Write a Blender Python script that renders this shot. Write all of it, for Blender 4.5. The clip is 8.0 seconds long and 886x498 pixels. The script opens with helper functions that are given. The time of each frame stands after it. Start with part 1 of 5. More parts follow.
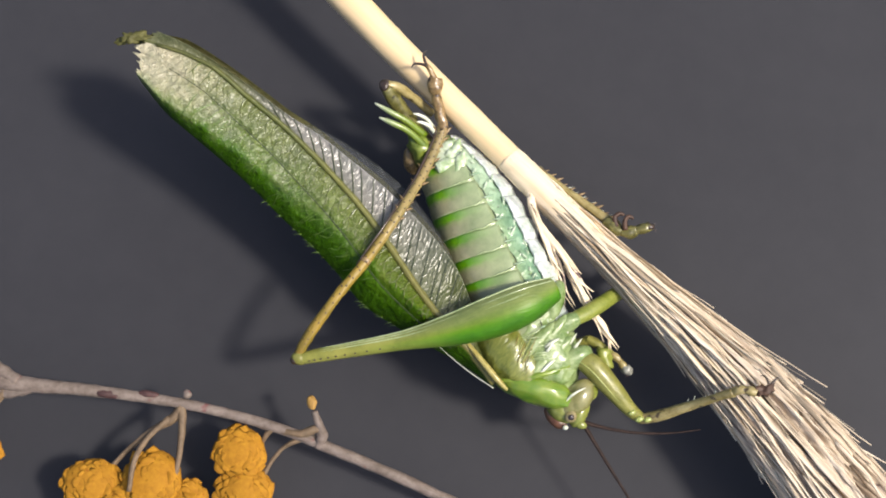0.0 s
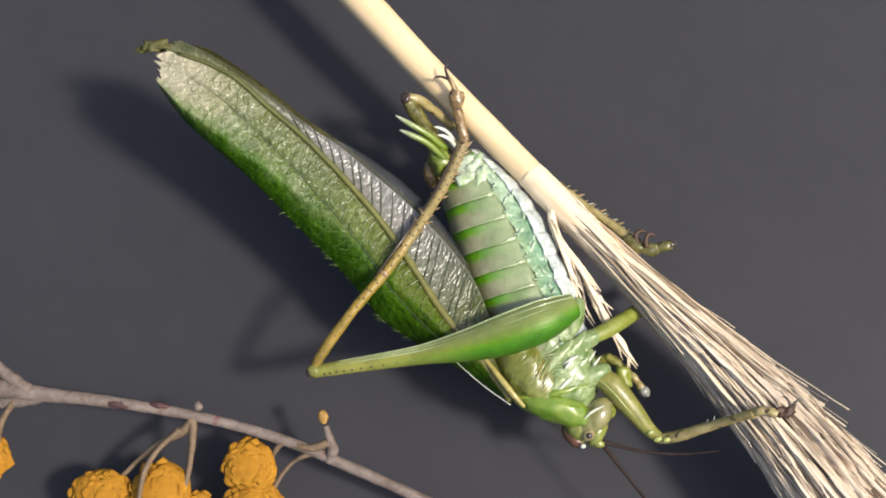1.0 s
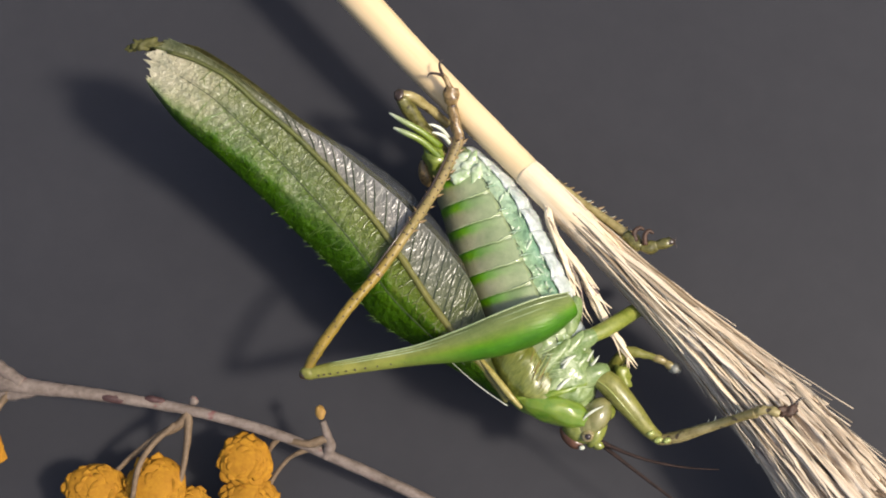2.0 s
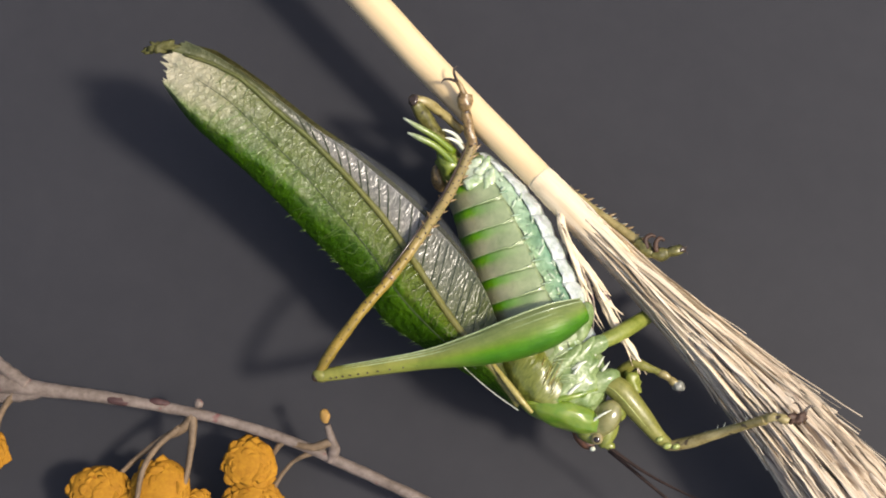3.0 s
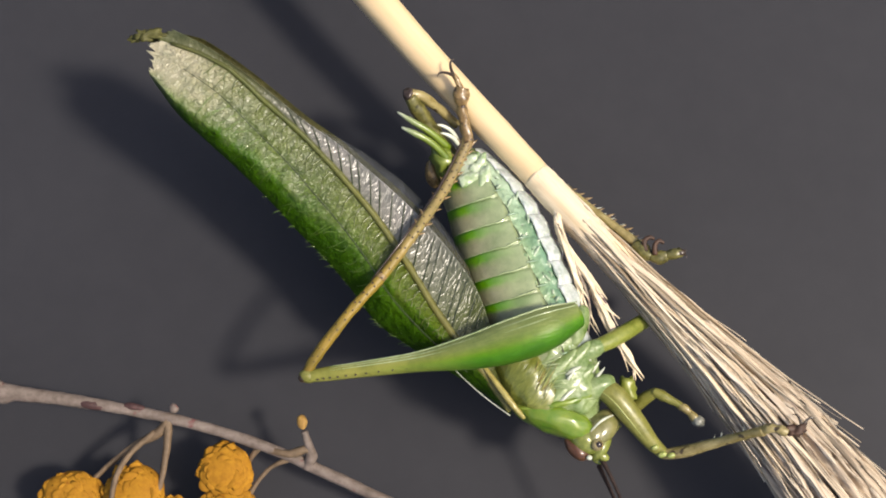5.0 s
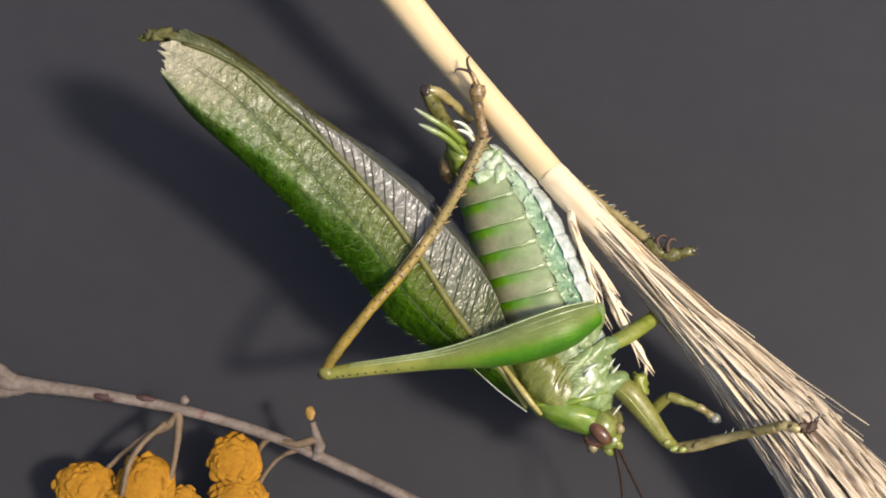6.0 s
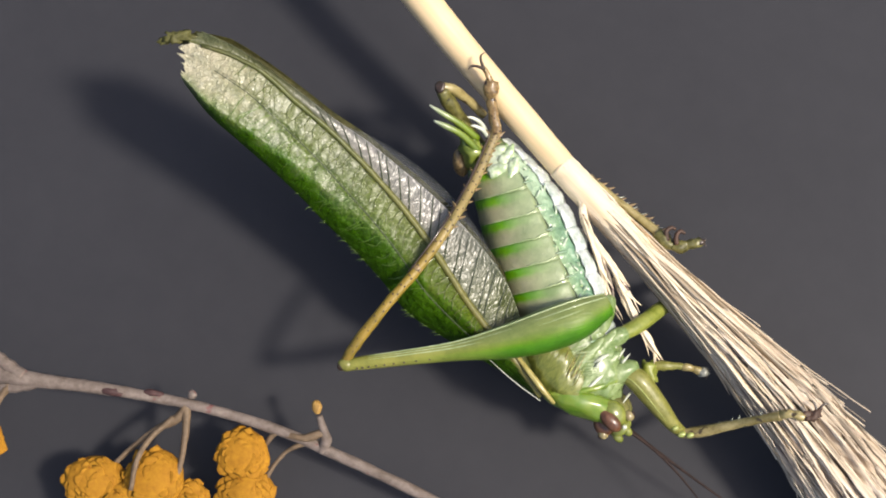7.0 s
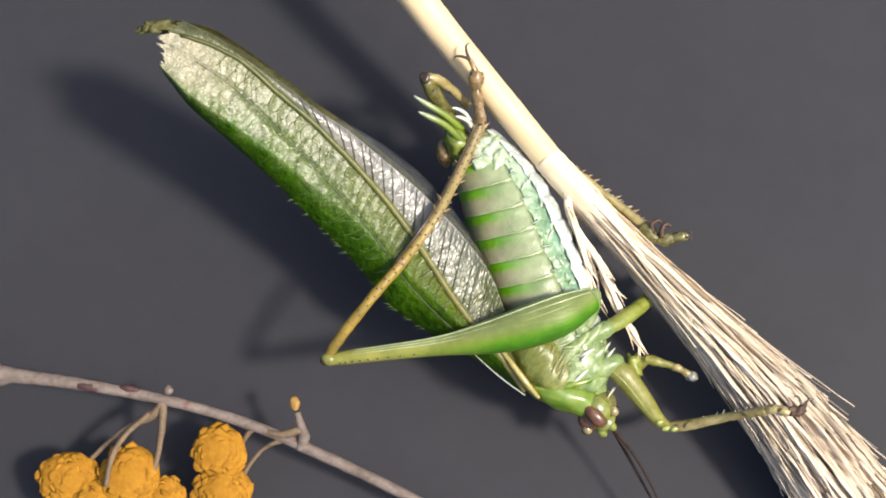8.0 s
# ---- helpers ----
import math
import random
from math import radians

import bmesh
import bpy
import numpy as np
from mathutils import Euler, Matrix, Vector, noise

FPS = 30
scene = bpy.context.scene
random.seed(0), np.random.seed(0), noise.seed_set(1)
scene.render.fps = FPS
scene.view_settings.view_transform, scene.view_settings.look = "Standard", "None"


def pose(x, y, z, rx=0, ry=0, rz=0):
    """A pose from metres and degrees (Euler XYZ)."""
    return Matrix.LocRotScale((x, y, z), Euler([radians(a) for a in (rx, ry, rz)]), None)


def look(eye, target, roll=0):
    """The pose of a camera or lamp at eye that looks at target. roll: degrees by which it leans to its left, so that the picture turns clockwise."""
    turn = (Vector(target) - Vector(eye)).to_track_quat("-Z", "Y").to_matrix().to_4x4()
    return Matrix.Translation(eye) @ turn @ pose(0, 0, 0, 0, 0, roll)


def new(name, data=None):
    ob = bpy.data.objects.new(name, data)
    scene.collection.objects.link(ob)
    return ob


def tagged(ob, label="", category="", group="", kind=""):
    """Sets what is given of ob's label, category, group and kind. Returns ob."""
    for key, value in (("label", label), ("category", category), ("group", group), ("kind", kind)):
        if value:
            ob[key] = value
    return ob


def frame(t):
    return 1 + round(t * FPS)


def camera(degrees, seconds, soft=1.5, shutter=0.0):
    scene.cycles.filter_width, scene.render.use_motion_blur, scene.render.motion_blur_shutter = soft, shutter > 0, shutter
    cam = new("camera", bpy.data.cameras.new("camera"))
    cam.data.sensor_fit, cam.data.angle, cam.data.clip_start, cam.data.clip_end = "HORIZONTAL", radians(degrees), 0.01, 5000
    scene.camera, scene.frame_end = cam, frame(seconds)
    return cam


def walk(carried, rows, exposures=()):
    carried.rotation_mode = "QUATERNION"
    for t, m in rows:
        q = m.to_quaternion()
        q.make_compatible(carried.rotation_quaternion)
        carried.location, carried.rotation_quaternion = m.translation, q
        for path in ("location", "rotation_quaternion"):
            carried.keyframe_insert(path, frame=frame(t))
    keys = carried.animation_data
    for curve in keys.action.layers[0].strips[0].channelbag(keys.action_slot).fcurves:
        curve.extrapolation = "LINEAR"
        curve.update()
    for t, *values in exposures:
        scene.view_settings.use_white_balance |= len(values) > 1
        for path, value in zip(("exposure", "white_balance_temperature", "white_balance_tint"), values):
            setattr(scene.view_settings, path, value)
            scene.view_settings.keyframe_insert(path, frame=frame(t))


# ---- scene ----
# A green bush-cricket clings head down to a dry grass stem over a dark grey slab in the sun.
# Lengths in the building code are millimetres; MM turns them into metres.
MM = 0.001

# ---- camera ----
cam = camera(34, 8.0, soft=1.9)
CAMERA_ROWS = [
    (0, pose(0.00000, -0.02080, 0.13867, 8.531, -0.000, 0.000)),
    (0.5, pose(-0.00187, -0.02203, 0.13859, 8.530, -0.089, 0.593)),
    (1, pose(-0.00130, -0.01933, 0.13856, 8.529, -0.148, 0.989)),
    (1.5, pose(-0.00007, -0.01912, 0.13741, 8.529, -0.148, 0.989)),
    (2, pose(-0.00129, -0.01959, 0.13680, 8.528, -0.208, 1.385)),
    (3.3, pose(-0.00180, -0.01916, 0.13701, 8.527, -0.267, 1.780)),
    (3.5, pose(-0.00058, -0.01935, 0.13698, 8.527, -0.267, 1.780)),
    (4, pose(-0.00039, -0.01792, 0.13548, 8.526, -0.297, 1.978)),
    (4.5, pose(-0.00010, -0.01712, 0.13473, 8.525, -0.326, 2.176)),
    (4.7, pose(-0.00017, -0.01851, 0.13442, 8.525, -0.326, 2.176)),
    (5.8, pose(0.00026, -0.01839, 0.13770, 8.525, -0.326, 2.176)),
    (6, pose(-0.00050, -0.01940, 0.13755, 8.525, -0.311, 2.077)),
    (6.5, pose(-0.00198, -0.01978, 0.13913, 8.527, -0.252, 1.681)),
    (7, pose(-0.00096, -0.02002, 0.13846, 8.526, -0.282, 1.879)),
    (7.5, pose(-0.00102, -0.02095, 0.13812, 8.526, -0.282, 1.879)),
    (8, pose(0.00083, -0.02018, 0.13680, 8.525, -0.311, 2.077)),
]
walk(cam, CAMERA_ROWS, exposures=[(0.0, 0.47, 6400, 11), (1.0, 0.43, 6400, 11), (2.0, 0.32, 6600, 11), (4.0, 0.37, 6600, 11), (6.0, 0.22, 6700, 11), (7.0, 0.41, 6500, 11), (7.5, 0.57, 6450, 11), (8.0, 0.62, 6450, 11)])

# ---- light ----
SUN_WAY = Vector((0.565, -0.070, 0.872)).normalized()
world = bpy.data.worlds.new("sky")
scene.world = world
world.use_nodes = True
sky = world.node_tree.nodes.new("ShaderNodeTexSky")
sky.sky_type, sky.sun_disc = "NISHITA", False
sky.dust_density = 4.0
sky.sun_elevation = math.asin(SUN_WAY.z)
sky.sun_rotation = math.atan2(SUN_WAY.x, SUN_WAY.y)
world.node_tree.links.new(sky.outputs[0], world.node_tree.nodes["Background"].inputs[0])
world.node_tree.nodes["Background"].inputs[1].default_value = 0.15
sun = new("sun", bpy.data.lights.new("sun", "SUN"))
sun.data.energy, sun.data.angle, sun.data.color = 3.45, radians(7.0), (1.0, 0.92, 0.80)
sun.matrix_world = look(SUN_WAY * 3.0, (0, 0, 0))


# ---- materials ----
def material(name):
    """A new node material: its tree, its surface shader and a maker of linked nodes."""
    mat = bpy.data.materials.new(name)
    mat.use_nodes = True
    tree = mat.node_tree
    bsdf = tree.nodes["Principled BSDF"]

    def node(kind, links=(), **values):
        made = tree.nodes.new(kind)
        for key, value in values.items():
            if key in ("operation", "blend_type", "data_type", "feature", "attribute_name", "noise_dimensions"):
                if key == "operation":
                    made.operation = value
                elif key == "blend_type":
                    made.blend_type = value
                elif key == "data_type":
                    made.data_type = value
                elif key == "feature":
                    made.feature = value
                elif key == "attribute_name":
                    made.attribute_name = value
            else:
                made.inputs[key.replace("_", " ")].default_value = value
        for source, target in links:
            tree.links.new(source, made.inputs[target])
        return made
    return mat, tree, bsdf, node


def ramp(node, source, stops):
    made = node("ShaderNodeValToRGB", [(source, 0)])
    bar = made.color_ramp
    while len(bar.elements) < len(stops):
        bar.elements.new(0.5)
    for element, (place, colour) in zip(bar.elements, stops):
        element.position, element.color = place, (*colour, 1)
    return made.outputs[0]


def mix(node, factor, a, b, blend="MIX"):
    made = node("ShaderNodeMix", data_type="RGBA", blend_type=blend)
    made.inputs[0].default_value = 0.5
    tree = made.id_data
    for slot, value in ((0, factor), (6, a), (7, b)):
        if isinstance(value, (int, float)):
            made.inputs[slot].default_value = value
        elif isinstance(value, tuple):
            made.inputs[slot].default_value = (*value, 1)
        else:
            tree.links.new(value, made.inputs[slot])
    return made.outputs[2]


def grained(name, dark, light, scale, stretch=(1, 1, 1), rough=0.5, bump=0.3, fine=4.0, coords="Object", speck=None,
            coat=0.0, sss=0.0, spec=0.5, depth=0.00004, spread=0.0, lie=0.0):
    """A surface with two scales of mottling, fine relief and, if given, dark specks (colour, amount)."""
    mat, tree, bsdf, node = material(name)
    place = node("ShaderNodeTexCoord").outputs[coords]
    place = node("ShaderNodeMapping", [(place, 0)], Rotation=(0, 0, radians(lie))).outputs[0]
    place = node("ShaderNodeMapping", [(place, 0)], Scale=stretch).outputs[0]
    coarse = node("ShaderNodeTexNoise", [(place, 0)], Scale=scale, Detail=3.0, Roughness=0.6)
    tiny = node("ShaderNodeTexNoise", [(place, 0)], Scale=scale * fine, Detail=4.0, Roughness=0.65)
    both = mix(node, 0.4, coarse.outputs[0], tiny.outputs[0])
    colour = ramp(node, both, [(0.33, dark), (0.66, light)])
    if spread:
        info = node("ShaderNodeObjectInfo").outputs["Random"]
        island = node("ShaderNodeNewGeometry").outputs["Random Per Island"]
        total = node("ShaderNodeMath", [(info, 0), (island, 1)], operation="ADD").outputs[0]
        part_of = node("ShaderNodeMath", [(total, 0)], operation="FRACT").outputs[0]
        shade = ramp(node, part_of, [(0.0, (1 - spread, 1 - spread * 1.06, 1 - spread * 1.12)), (0.20, (1 - spread * 0.9,) * 3), (0.32, (1 - spread * 0.25,) * 3), (1.0, (1.0, 1.0, 1.0))])
        colour = mix(node, 1.0, colour, shade, "MULTIPLY")
    if speck:
        spots = node("ShaderNodeTexNoise", [(place, 0)], Scale=scale * 1.7, Detail=2.0)
        colour = mix(node, ramp(node, spots.outputs[0], [(speck[1], (0, 0, 0)), (speck[1] + 0.07, (1, 1, 1))]), colour, speck[0])
    tree.links.new(colour, bsdf.inputs["Base Color"])
    relief = node("ShaderNodeBump", [(both, "Height")], Strength=bump, Distance=depth)
    tree.links.new(relief.outputs[0], bsdf.inputs["Normal"])
    bsdf.inputs["Roughness"].default_value = rough
    bsdf.inputs["Specular IOR Level"].default_value = spec
    bsdf.inputs["Coat Weight"].default_value = coat
    bsdf.inputs["Coat Roughness"].default_value = 0.15
    if sss:
        bsdf.inputs["Subsurface Weight"].default_value = sss
        bsdf.inputs["Subsurface Radius"].default_value = (0.6, 1.0, 0.3)
        bsdf.inputs["Subsurface Scale"].default_value = 0.0006
    return mat


def banded(name, field, stops, cells, rough, bump, coat=0.2, other=None, sss=0.0, stretch=(1, 1, 1), net_tone=None, spec=0.5, distance=0.00006, lie=0.0, grainy=0.8, shine=None, wavy=0.10, pucker=0.0):
    """A skin whose colour follows one of the mesh's own fields (along or across), with a net of fine raised cells."""
    mat, tree, bsdf, node = material(name)
    across = node("ShaderNodeAttribute", attribute_name=field).outputs["Fac"]
    place = node("ShaderNodeTexCoord").outputs["Object"]
    wave = node("ShaderNodeTexNoise", [(place, 0)], Scale=900.0, Detail=3.0)
    shifted = node("ShaderNodeMath", [(wave.outputs[0], 0)], operation="MULTIPLY_ADD")
    shifted.inputs[1].default_value = wavy
    shifted.inputs[2].default_value = -wavy / 2
    where = node("ShaderNodeMath", [(across, 0), (shifted.outputs[0], 1)], operation="ADD").outputs[0]
    colour = ramp(node, where, stops)
    if other:
        along = node("ShaderNodeAttribute", attribute_name=other[0]).outputs["Fac"]
        colour = mix(node, ramp(node, along, other[1]), colour, other[2])
    spots = node("ShaderNodeMapping", [(place, 0)], Rotation=(0, 0, radians(lie))).outputs[0]
    spots = node("ShaderNodeMapping", [(spots, 0)], Scale=stretch).outputs[0]
    net = node("ShaderNodeTexVoronoi", [(spots, 0)], feature="DISTANCE_TO_EDGE", Scale=cells)
    lines = ramp(node, net.outputs["Distance"], [(0.0, (1, 1, 1)), (0.16, (0, 0, 0))])
    tiny = node("ShaderNodeTexNoise", [(spots, 0)], Scale=cells * 0.9, Detail=4.0, Roughness=0.6)
    tiny.noise_type = "RIDGED_MULTIFRACTAL"
    blotch = node("ShaderNodeTexNoise", [(place, 0)], Scale=420.0, Detail=4.0, Roughness=0.65)
    tone = ramp(node, blotch.outputs[0], [(0.30, (0.62, 0.66, 0.58)), (0.62, (1.08, 1.04, 1.02))])
    colour = mix(node, 1.0, colour, tone, "MULTIPLY")
    if net_tone:
        colour = mix(node, lines, colour, mix(node, 0.5, colour, net_tone))
    tree.links.new(colour, bsdf.inputs["Base Color"])
    height = mix(node, grainy, lines, tiny.outputs[0])
    relief = node("ShaderNodeBump", [(height, "Height")], Strength=bump, Distance=distance)
    if pucker:
        swell = node("ShaderNodeTexVoronoi", [(spots, 0)], feature="SMOOTH_F1", Scale=cells * 0.36)
        rumple = node("ShaderNodeTexNoise", [(place, 0)], Scale=1500.0, Detail=3.0, Roughness=0.6)
        both = node("ShaderNodeMath", [(swell.outputs["Distance"], 0), (rumple.outputs[0], 1)], operation="SUBTRACT").outputs[0]
        relief = node("ShaderNodeBump", [(both, "Height"), (relief.outputs[0], "Normal")], Strength=1.0, Distance=pucker)
    tree.links.new(relief.outputs[0], bsdf.inputs["Normal"])
    bsdf.inputs["Roughness"].default_value = rough
    bsdf.inputs["Coat Weight"].default_value = coat
    bsdf.inputs["Coat Roughness"].default_value = 0.3
    bsdf.inputs["Specular IOR Level"].default_value = spec
    if shine:
        gloss = ramp(node, node("ShaderNodeAttribute", attribute_name=shine[0]).outputs["Fac"], shine[1])
        for slot, most in (("Specular IOR Level", spec), ("Coat Weight", coat)):
            tree.links.new(node("ShaderNodeMath", [(gloss, 0)], operation="MULTIPLY").outputs[0], bsdf.inputs[slot])
            bsdf.inputs[slot].links[0].from_node.inputs[1].default_value = most
    if sss:
        bsdf.inputs["Subsurface Weight"].default_value = sss
        bsdf.inputs["Subsurface Radius"].default_value = (0.6, 1.0, 0.3)
        bsdf.inputs["Subsurface Scale"].default_value = 0.0006
    return mat


SLAB = grained("slab_grey", (0.0230, 0.0231, 0.0270), (0.0290, 0.0290, 0.0332), 30.0, spec=0.18, rough=0.60, bump=0.05, fine=12.0)
STRAW = grained("straw", (0.62, 0.45, 0.235), (0.77, 0.60, 0.36), 260.0, stretch=(0.06, 1, 1), lie=43.5, rough=0.42, bump=0.25, fine=6.0, coat=0.15)
SHEATH = grained("straw_sheath", (0.60, 0.46, 0.28), (0.82, 0.69, 0.49), 700.0, stretch=(0.05, 1, 1), lie=43.5, rough=0.5, bump=0.5, fine=4.0)
HUSK = grained("husk", (0.50, 0.38, 0.26), (0.86, 0.76, 0.60), 900.0, stretch=(0.06, 1, 1), rough=0.5, bump=0.6, fine=4.0,
               speck=((0.12, 0.07, 0.065), 0.60), spread=0.75)
STRIP = grained("straw_strip", (0.56, 0.43, 0.28), (0.90, 0.79, 0.60), 900.0, stretch=(0.05, 1, 1), rough=0.45, bump=0.7, fine=4.0, spread=0.6, speck=((0.15, 0.095, 0.08), 0.66))
BRISTLE = grained("bristle", (0.55, 0.43, 0.30), (0.86, 0.77, 0.61), 900.0, stretch=(0.06, 1, 1), lie=43.5, rough=0.5, bump=0.4, fine=4.0, spread=0.5)
HUSK_CORE = grained("husk_core", (0.17, 0.115, 0.075), (0.68, 0.56, 0.41), 1300.0, stretch=(0.03, 1, 1), lie=46.0, rough=0.6, bump=0.9, fine=3.0, depth=0.00015,
                    speck=((0.13, 0.085, 0.07), 0.63))
BARK = grained("twig_bark", (0.085, 0.062, 0.046), (0.19, 0.15, 0.125), 500.0, stretch=(1, 1, 1), rough=0.7, bump=0.6, fine=4.0,
               speck=((0.13, 0.05, 0.045), 0.66))
STALK = grained("flower_stalk", (0.080, 0.052, 0.026), (0.17, 0.115, 0.066), 700.0, rough=0.7, bump=0.5)
BUD = grained("bud_ochre", (0.22, 0.12, 0.025), (0.36, 0.21, 0.05), 900.0, rough=0.7, bump=0.5)
PETAL = grained("floret_yellow", (0.235, 0.100, 0.007), (0.37, 0.178, 0.013), 700.0, rough=0.8, bump=0.4, spec=0.2, spread=0.08, speck=((0.22, 0.075, 0.006), 0.68))
CALYX = grained("calyx", (0.30, 0.20, 0.06), (0.45, 0.32, 0.10), 800.0, rough=0.7, bump=0.5)


# ---- mesh tools ----
origins = {}


def part(name, bm, mat, parent=None, label="", at=None, kind=""):
    """One mesh object; its corners are given in place in millimetres. at: its own turning point."""
    base = Vector(at) if at else (origins[parent.name] if parent else Vector())
    for v in bm.verts:
        v.co = (v.co - base) * MM
    bmesh.ops.recalc_face_normals(bm, faces=bm.faces)
    mesh = bpy.data.meshes.new(name)
    bm.to_mesh(mesh)
    bm.free()
    mesh.shade_smooth()
    mesh.materials.append(mat)
    ob = new(name, mesh)
    if parent:
        ob.parent = parent
        ob.location = (base - origins[parent.name]) * MM
    else:
        ob.location = base * MM
    origins[ob.name] = base
    if label or kind:
        tagged(ob, label=label, kind=kind)
    return ob


def thing(name, at, label, category, group=""):
    ob = new(name)
    ob.empty_display_size = 0.002
    ob.location = Vector(at) * MM
    origins[ob.name] = Vector(at)
    return tagged(ob, label, category, group)


def spline(points, count):
    """count points on a smooth curve through the given ones (numbers or vectors), evenly by parameter."""
    pts = [Vector(p) for p in points]
    out = []
    for i in range(count):
        s = i / (count - 1) * (len(pts) - 1)
        k = min(int(s), len(pts) - 2)
        u = s - k
        b, c = pts[k], pts[k + 1]
        a = pts[k - 1] if k else b * 2 - c
        d = pts[k + 2] if k + 2 < len(pts) else c * 2 - b
        out.append(0.5 * (2 * b + (c - a) * u + (2 * a - 5 * b + 4 * c - d) * u * u + (3 * b - a - 3 * c + d) * u ** 3))
    return out


def values(numbers, count):
    return [max(p.x, 0.004) for p in spline([(n, 0, 0) for n in numbers], count)]


def tube(bm, points, radii, sides=10, count=0, wide=1.0, cap=True, rough=0.0, lift=None):
    """A swept tube through points; radii along it; wide: how much broader it is in the plane of the slab than across."""
    count = count or len(points) * 4
    path, size = spline(points, count), values(radii, count)
    along = bm.verts.layers.float.get("along") or bm.verts.layers.float.new("along")
    around = bm.verts.layers.float.get("around") or bm.verts.layers.float.new("around")
    rings = []
    for i, p in enumerate(path):
        way = (path[min(i + 1, count - 1)] - path[max(i - 1, 0)]).normalized()
        side = way.cross(Vector((0, 0, 1)))
        side = side.normalized() if side.length > 1e-3 else Vector((1, 0, 0))
        up = side.cross(way).normalized()
        ring = []
        for k in range(sides):
            a = 2 * math.pi * k / sides
            r = size[i] * (1 + rough * noise.noise(p * 1.7 + Vector((k * 0.9, 0, 0))))
            v = bm.verts.new(p + side * (math.cos(a) * r * wide) + up * (math.sin(a) * r))
            v[along], v[around] = i / (count - 1), 0.5 + 0.5 * math.cos(a)
            ring.append(v)
        rings.append(ring)
    for a, b in zip(rings, rings[1:]):
        for k in range(sides):
            bm.faces.new((a[k], a[(k + 1) % sides], b[(k + 1) % sides], b[k]))
    if cap:
        bm.faces.new(rings[0][::-1])
        bm.faces.new(rings[-1])
    return bm


def tubes(*items, **more):
    bm = bmesh.new()
    for points, radii in items:
        tube(bm, points, radii, **more)
    return bm


def blob(bm, at, size, turn=0, tilt=0, bumps=0.0, rings=12, segs=18, freq=0.8):
    """A rounded lump with half axes size; turn: degrees in the plane of the slab."""
    m = Euler((radians(tilt), 0, radians(turn))).to_matrix()
    grid = []
    for i in range(1, rings):
        a = math.pi * i / rings
        grid.append([Vector((math.cos(a), math.sin(a) * math.cos(2 * math.pi * k / segs), math.sin(a) * math.sin(2 * math.pi * k / segs))) for k in range(segs)])
    def place(n):
        p = Vector((n.x * size[0], n.y * size[1], n.z * size[2]))
        p *= 1 + bumps * noise.noise(p * freq + Vector(at))
        return bm.verts.new(m @ p + Vector(at))
    rows = [[place(n) for n in ring] for ring in grid]
    first, last = place(Vector((1, 0, 0))), place(Vector((-1, 0, 0)))
    for a, b in zip(rows, rows[1:]):
        for k in range(segs):
            bm.faces.new((a[k], a[(k + 1) % segs], b[(k + 1) % segs], b[k]))
    for k in range(segs):
        bm.faces.new((first, rows[0][(k + 1) % segs], rows[0][k]))
        bm.faces.new((last, rows[-1][k], rows[-1][(k + 1) % segs]))
    return bm


def lump(*args, **more):
    return blob(bmesh.new(), *args, **more)


def needle_mesh(name, length, radius, mat, sides=5, bend=0.12):
    """A thin tapering needle along +x, in metres."""
    bm = bmesh.new()
    tube(bm, [(0, 0, 0), (length * 0.5, length * bend * 0.4, 0), (length, length * bend * 1.2, 0)], [radius, radius * 0.7, radius * 0.08], sides=sides, count=5)
    for v in bm.verts:
        v.co *= MM
    mesh = bpy.data.meshes.new(name)
    bm.to_mesh(mesh)
    bm.free()
    mesh.shade_smooth()
    mesh.materials.append(mat)
    return mesh


def place(name, mesh, parent, at, way, roll=0.0, size=1.0):
    """A further object on a shared mesh that runs along +x, set at a point and pointing along way."""
    ob = new(name, mesh)
    ob.parent = parent
    turn = Vector(way).to_track_quat("X", "Z").to_matrix().to_4x4() @ Euler((roll, 0, 0)).to_matrix().to_4x4()
    ob.matrix_basis = Matrix.Translation((Vector(at) - origins[parent.name]) * MM) @ turn @ Matrix.Diagonal((size, size, size, 1))
    return ob


# ---- the slab ----
def make_ground():
    bm = bmesh.new()
    steps = [-60.0, -6.0, -0.6, -0.2, -0.06, 0.0, 0.06, 0.2, 0.6, 6.0, 60.0]
    near = lambda k: max(-0.2, min(0.2, k))
    # the slab dips slightly under the wing and levels out further off
    grid = [[bm.verts.new((x, y, 0.0004 + 0.03 * near(x) - 0.05 * near(y))) for x in steps] for y in steps]
    for j in range(len(steps) - 1):
        for i in range(len(steps) - 1):
            bm.faces.new((grid[j][i], grid[j][i + 1], grid[j + 1][i + 1], grid[j + 1][i]))
    mesh = bpy.data.meshes.new("ground")
    bm.to_mesh(mesh)
    bm.free()
    mesh.materials.append(SLAB)
    return tagged(new("ground", mesh), "smooth dark grey slab in sunlight", "ground", kind="structure")


# ---- the grass stem ----
moving = {}
STEM_LINE = [(-41.37, 57.24, 2.54), (-22.55, 36.93, 8.97), (-8.56, 21.79, 9.51), (-3.53, 16.47, 9.29), (3.28, 9.71, 9.17), (6.42, 6.47, 9.40)]
HEAD_LINE = [(7.25, 5.62, 9.34), (13.45, -0.72, 9.62), (19.77, -6.73, 10.29), (26.22, -13.15, 10.82), (31.83, -20.18, 10.62), (37.33, -27.29, 10.37), (42.85, -33.98, 10.46)]


